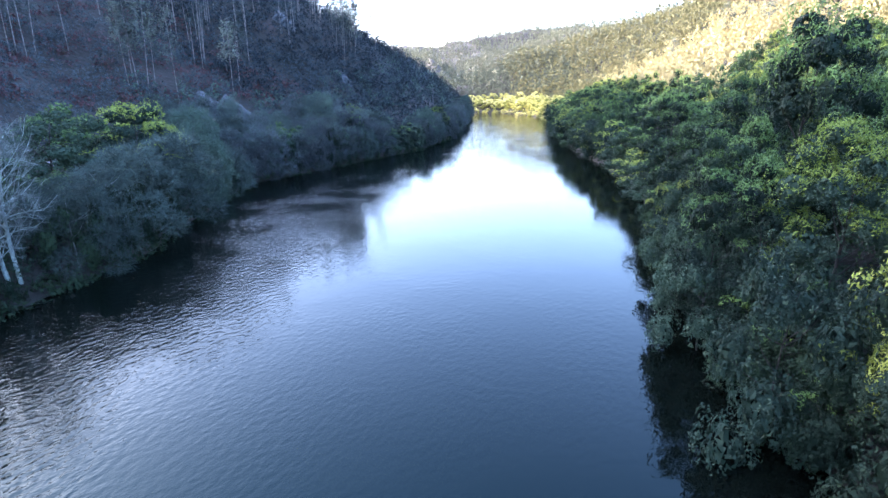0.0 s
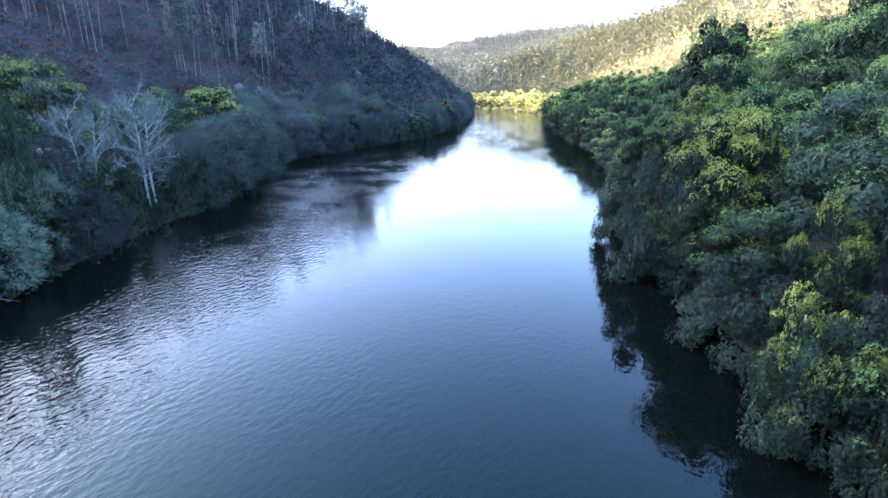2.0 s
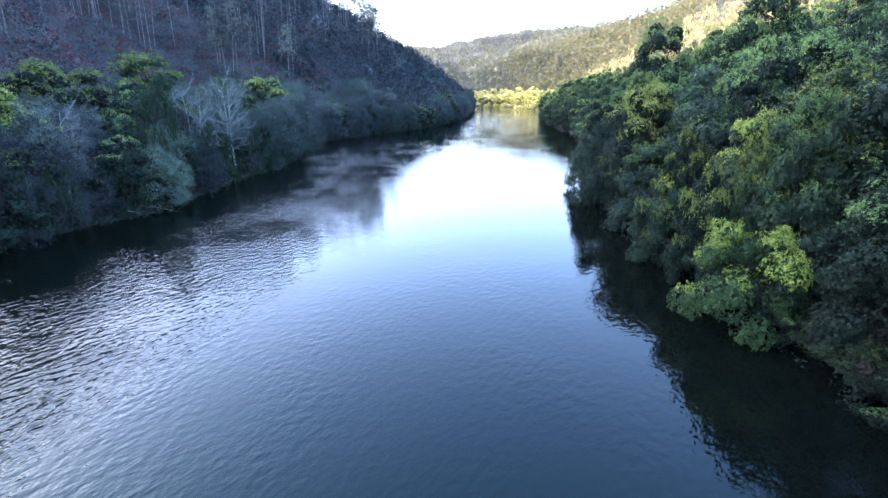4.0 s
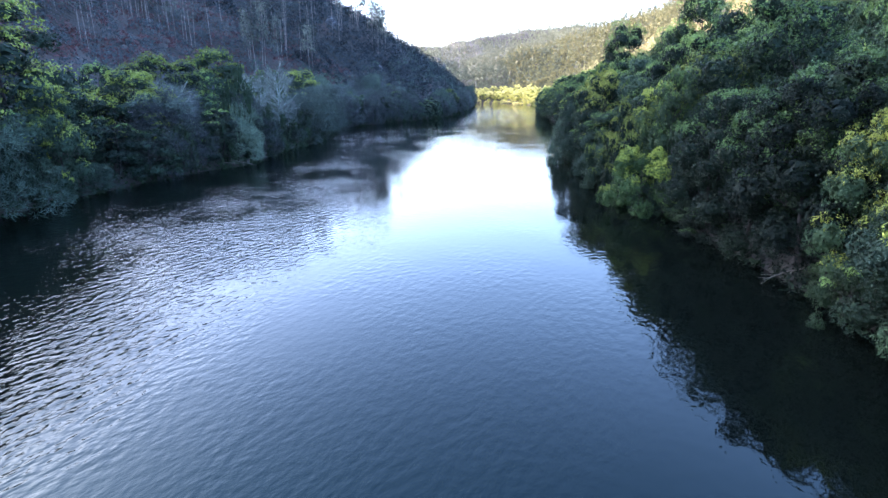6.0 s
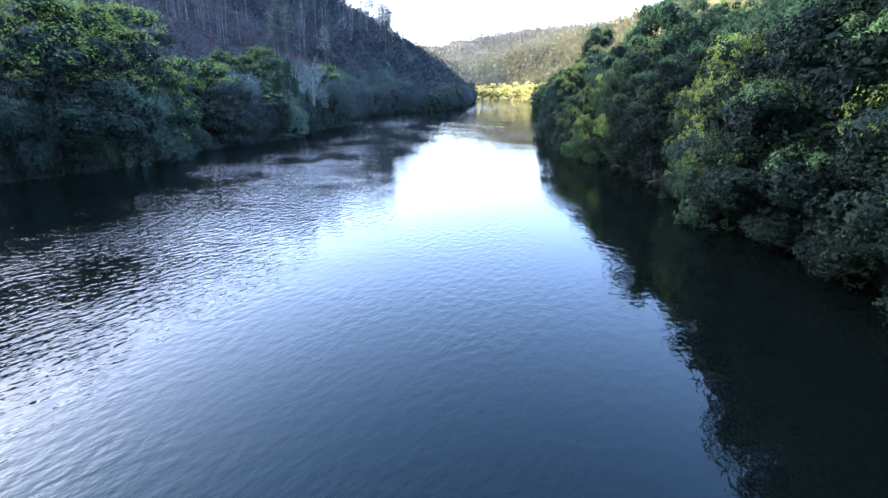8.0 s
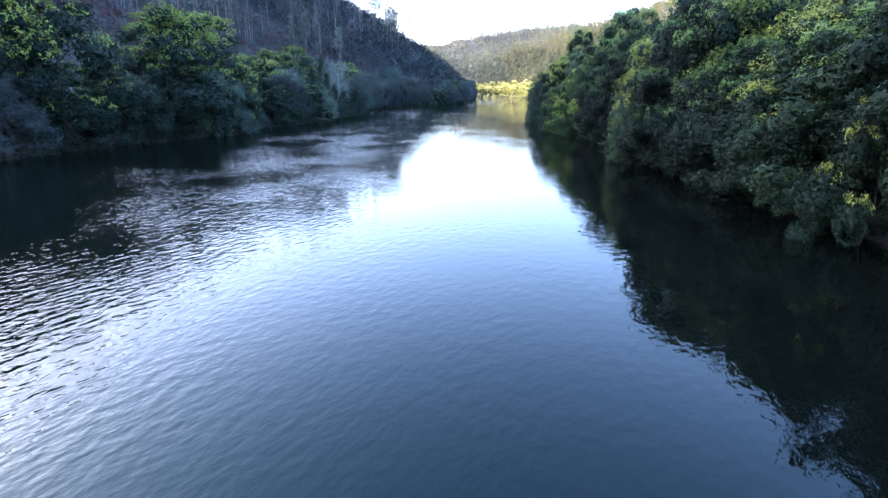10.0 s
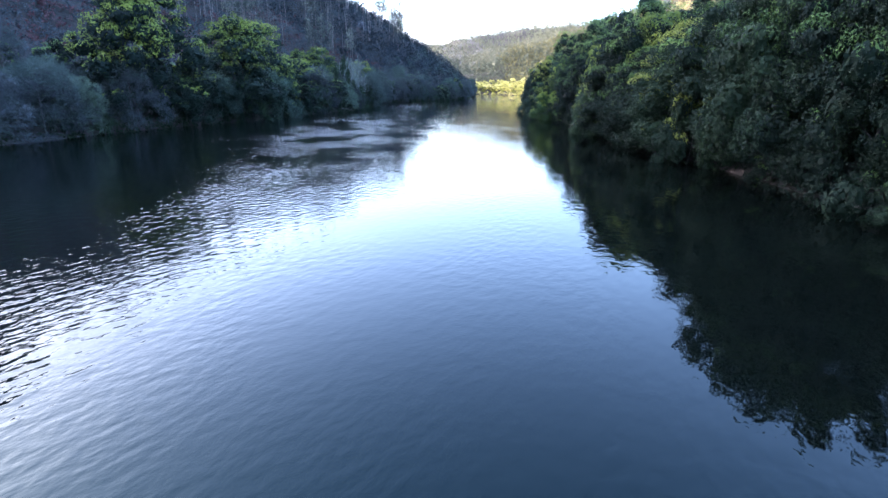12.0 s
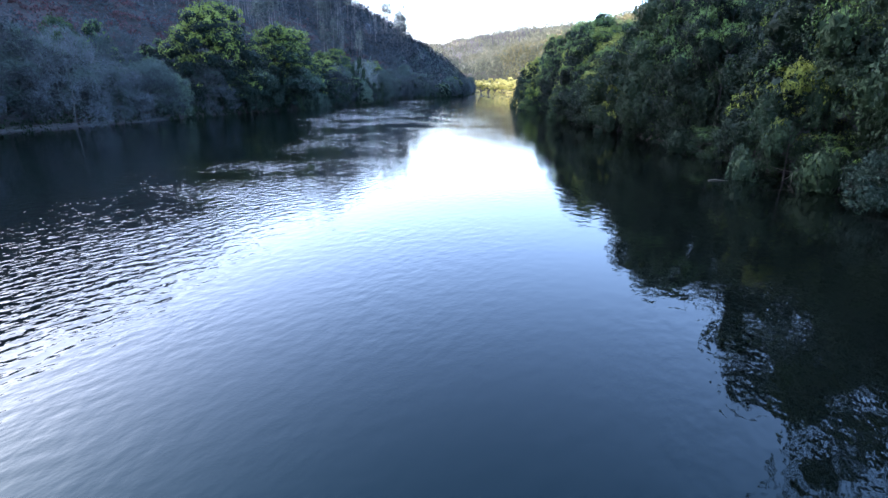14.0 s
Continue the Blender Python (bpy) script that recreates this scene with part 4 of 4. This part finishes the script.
# ---- road on the ledge above the left bank ----
def stone_material(name, dark, light, scale, bump):
    m, nodes, links, p = material(name)
    geo = nodes.new("ShaderNodeNewGeometry")
    a, b = noise_node(nodes, links, scale, 6, geo.outputs["Position"]), noise_node(nodes, links, scale * 9, 5, geo.outputs["Position"])
    mix = nodes.new("ShaderNodeMath")
    mix.operation = "MULTIPLY_ADD"
    links.new(b.outputs["Fac"], mix.inputs[0])
    mix.inputs[1].default_value = 0.5
    links.new(a.outputs["Fac"], mix.inputs[2])
    r = ramp(nodes, [(0.55, dark), (0.95, light)])
    links.new(mix.outputs[0], r.inputs[0])
    links.new(r.outputs[0], p.inputs["Base Color"])
    p.inputs["Roughness"].default_value = 0.85
    bp = nodes.new("ShaderNodeBump")
    bp.inputs["Strength"].default_value, bp.inputs["Distance"].default_value = 0.7, bump
    links.new(mix.outputs[0], bp.inputs["Height"])
    links.new(bp.outputs[0], p.inputs["Normal"])
    return m


ASPHALT = stone_material("worn_asphalt", (0.10, 0.10, 0.11), (0.16, 0.16, 0.17), 1.5, 0.01)
GRAVEL = stone_material("pale_gravel", (0.014, 0.014, 0.013), (0.045, 0.045, 0.042), 2.0, 0.08)
ROCK = stone_material("wet_schist", (0.018, 0.020, 0.022), (0.13, 0.14, 0.155), 0.8, 0.25)
DEADWOOD = bark_material("weathered_deadwood", (0.055, 0.05, 0.043), (0.14, 0.13, 0.115))

ys = np.arange(-120.0, 125.0, 1.5)
inner, outer = np.array([at_left(v, 15.9) for v in ys]), np.array([at_left(v, 19.0) for v in ys])
level = land((inner + outer) / 2, ys)[0] + 0.12
across = [np.stack([inner * (1 - f) + outer * f, ys, level + (0.05 if 0.1 < f < 0.9 else drop)], 1) for f, drop in ((0.0, -0.5), (0.02, 0.0), (0.5, 0.05), (0.98, 0.0), (1.0, -0.5))]
rv, n = np.concatenate(across), len(ys)
rf = [(k * n + i, k * n + i + 1, (k + 1) * n + i + 1, (k + 1) * n + i) for k in range(4) for i in range(n - 1)]
tagged(new("road", mesh_np("road", rv, rf, ASPHALT, True)), "narrow grey asphalt road on a ledge behind the trees", "road", kind="structure")

# ---- gravel shelf at the foot of the left bank ----
ys = np.linspace(-98, -50, 60)
rows = []
for f in np.linspace(0, 1, 9):
    swell = np.sin(np.pi * f) * np.sin(np.pi * np.clip((ys + 98) / 48, 0, 1)) ** 0.4
    xs = np.array([at_left(v, -1.6 + 4.4 * f) for v in ys]) + 0.25 * wave(ys, ys * 0 + f * 3, 6, 4)
    rows.append(np.stack([xs, ys, -0.12 + 0.55 * swell + 0.05 * wave(xs, ys, 1.3, 8)], 1))
gv, n = np.concatenate(rows), 60
gf = [(k * n + i, k * n + i + 1, (k + 1) * n + i + 1, (k + 1) * n + i) for k in range(8) for i in range(n - 1)]
tagged(new("gravel_shelf", mesh_np("gravel_shelf", gv, gf, GRAVEL, True)), "pale gravel and silt shelf at the waterline", "river bank", kind="structure")


# ---- rock outcrops on the shaded hillside ----
def outcrop(x, y, wide, tall, turn, seed):
    """A leaning slab of layered rock with broken edges."""
    rng = np.random.RandomState(seed)
    u, v = np.meshgrid(np.linspace(-1, 1, 25), np.linspace(-1, 1, 33))
    edge = np.clip(1.15 - np.maximum(np.abs(u) + 0.12 * wave(v * 9, u, 6, seed), np.abs(v) + 0.12 * wave(u * 9, v, 6, seed + 1)), 0, 1)
    thick = 1.3 * np.minimum(edge * 3, 1) + 0.28 * wave(u * wide * 1.5, v * tall * 0.25, 2.2, seed + 2) + 0.12 * wave(u * wide * 4, v * tall * 0.5, 2, seed + 3)
    thick = np.where((np.abs(u) > 0.99) | (np.abs(v) > 0.99), -0.8, thick)
    px, py = v * tall * 0.42 + 0 * u, u * wide
    c, sn = math.cos(turn), math.sin(turn)
    wx, wy = x - px * c - py * sn, y - px * sn + py * c
    pts = np.stack([wx + thick * 0.5, wy, land(wx, wy)[0] + thick * 0.75 + 0.2 * tall * np.minimum(edge * 2.5, 1) * (v + 1) / 2], -1).reshape(-1, 3)
    q = (np.arange(32)[:, None] * 25 + np.arange(24)[None]).ravel()
    return tagged(new("rock_outcrop", mesh_np("rock_outcrop", pts, np.stack([q, q + 25, q + 26, q + 1], -1), ROCK)),
                  "pale streaked rock face showing through the scrub", "rock", "rocks on the hillside")


for x, y, wide, tall, turn, seed in ((-45, 106, 0.7, 11, 0.25, 1), (-43, 110, 0.45, 8, 0.2, 2), (-46, 103, 0.4, 6, 0.3, 3), (-48, 165, 1.2, 7, 0.2, 4), (-30, 160, 0.9, 5, 0.2, 5)):
    outcrop(x, y, wide, tall, turn, seed)


# ---- dead wood at the water's edge ----
def dead_branch(x, y, z, way, length, girth, seed):
    """A fallen limb with forked side branches, as one mesh for the stem and one for each fork."""
    rng = np.random.RandomState(seed)
    base = tagged(new("fallen_branch"), "bleached dead branch lying in the water by the bank", "branch", "fallen branches")
    base.matrix_basis = Matrix.Translation((x, y, z))
    way = unit(np.array(way, float))
    k = np.linspace(0, 1, 7)[:, None]
    stem = way * length * k + np.stack([0.06 * length * np.sin(k[:, 0] * 5 + seed), 0.05 * length * np.cos(k[:, 0] * 4), -0.08 * length * k[:, 0] ** 2], 1)
    new("stem", mesh_np("stem", *tube(stem, girth * (1 - 0.8 * k[:, 0]), 7), DEADWOOD, True)).parent = base
    for i in range(5):
        f = rng.uniform(0.25, 0.9)
        root = np.array([np.interp(f, k[:, 0], stem[:, c]) for c in range(3)])
        d = unit(way + rng.normal(size=3) * 0.6)
        ln = length * rng.uniform(0.2, 0.45)
        fork = root + d * ln * k + np.stack([0 * k[:, 0], 0 * k[:, 0], 0.12 * ln * k[:, 0] ** 2], 1)
        new("fork", mesh_np("fork", *tube(fork, girth * 0.4 * (1 - 0.85 * k[:, 0]), 5), DEADWOOD, True)).parent = base
    return base


for x, y, z, way, length, girth, seed in (
        (16.2, -45.2, 0.9, (-1.0, -0.35, -0.12), 3.6, 0.07, 1), (16.0, -47.0, 0.8, (-1.0, 0.3, -0.05), 3.0, 0.05, 2), (15.6, -99.5, 1.6, (-1.0, 0.25, -0.55), 3.4, 0.07, 3),
        (-41.0, -19.5, 0.8, (0.9, -0.5, -0.05), 2.8, 0.05, 4), (-30.5, 11.5, 0.9, (0.9, 0.35, -0.15), 3.6, 0.06, 5), (-30.0, 9.5, 0.8, (0.8, -0.5, 0.1), 2.6, 0.05, 6),
        (15.4, -107.5, 0.7, (-1.0, 0.2, -0.05), 3.0, 0.05, 7), (15.2, -27.0, 0.8, (-1, -0.2, -0.1), 2.4, 0.05, 8)):
    dead_branch(x, y, z, way, length, girth, seed)
k = np.linspace(0, 1, 6)
stick = tube(np.stack([1.3 * k, 0.25 * np.sin(k * 3), 0.03 * np.sin(k * 5)], 1), 0.03 * (1.1 - 0.8 * k), 6)
drift = tagged(new("driftwood_stick", mesh_np("driftwood_stick", *stick, DEADWOOD, True)), "bleached stick floating on the dark water", "stick")
drift.location = (8.6, -99.5, 0.02)
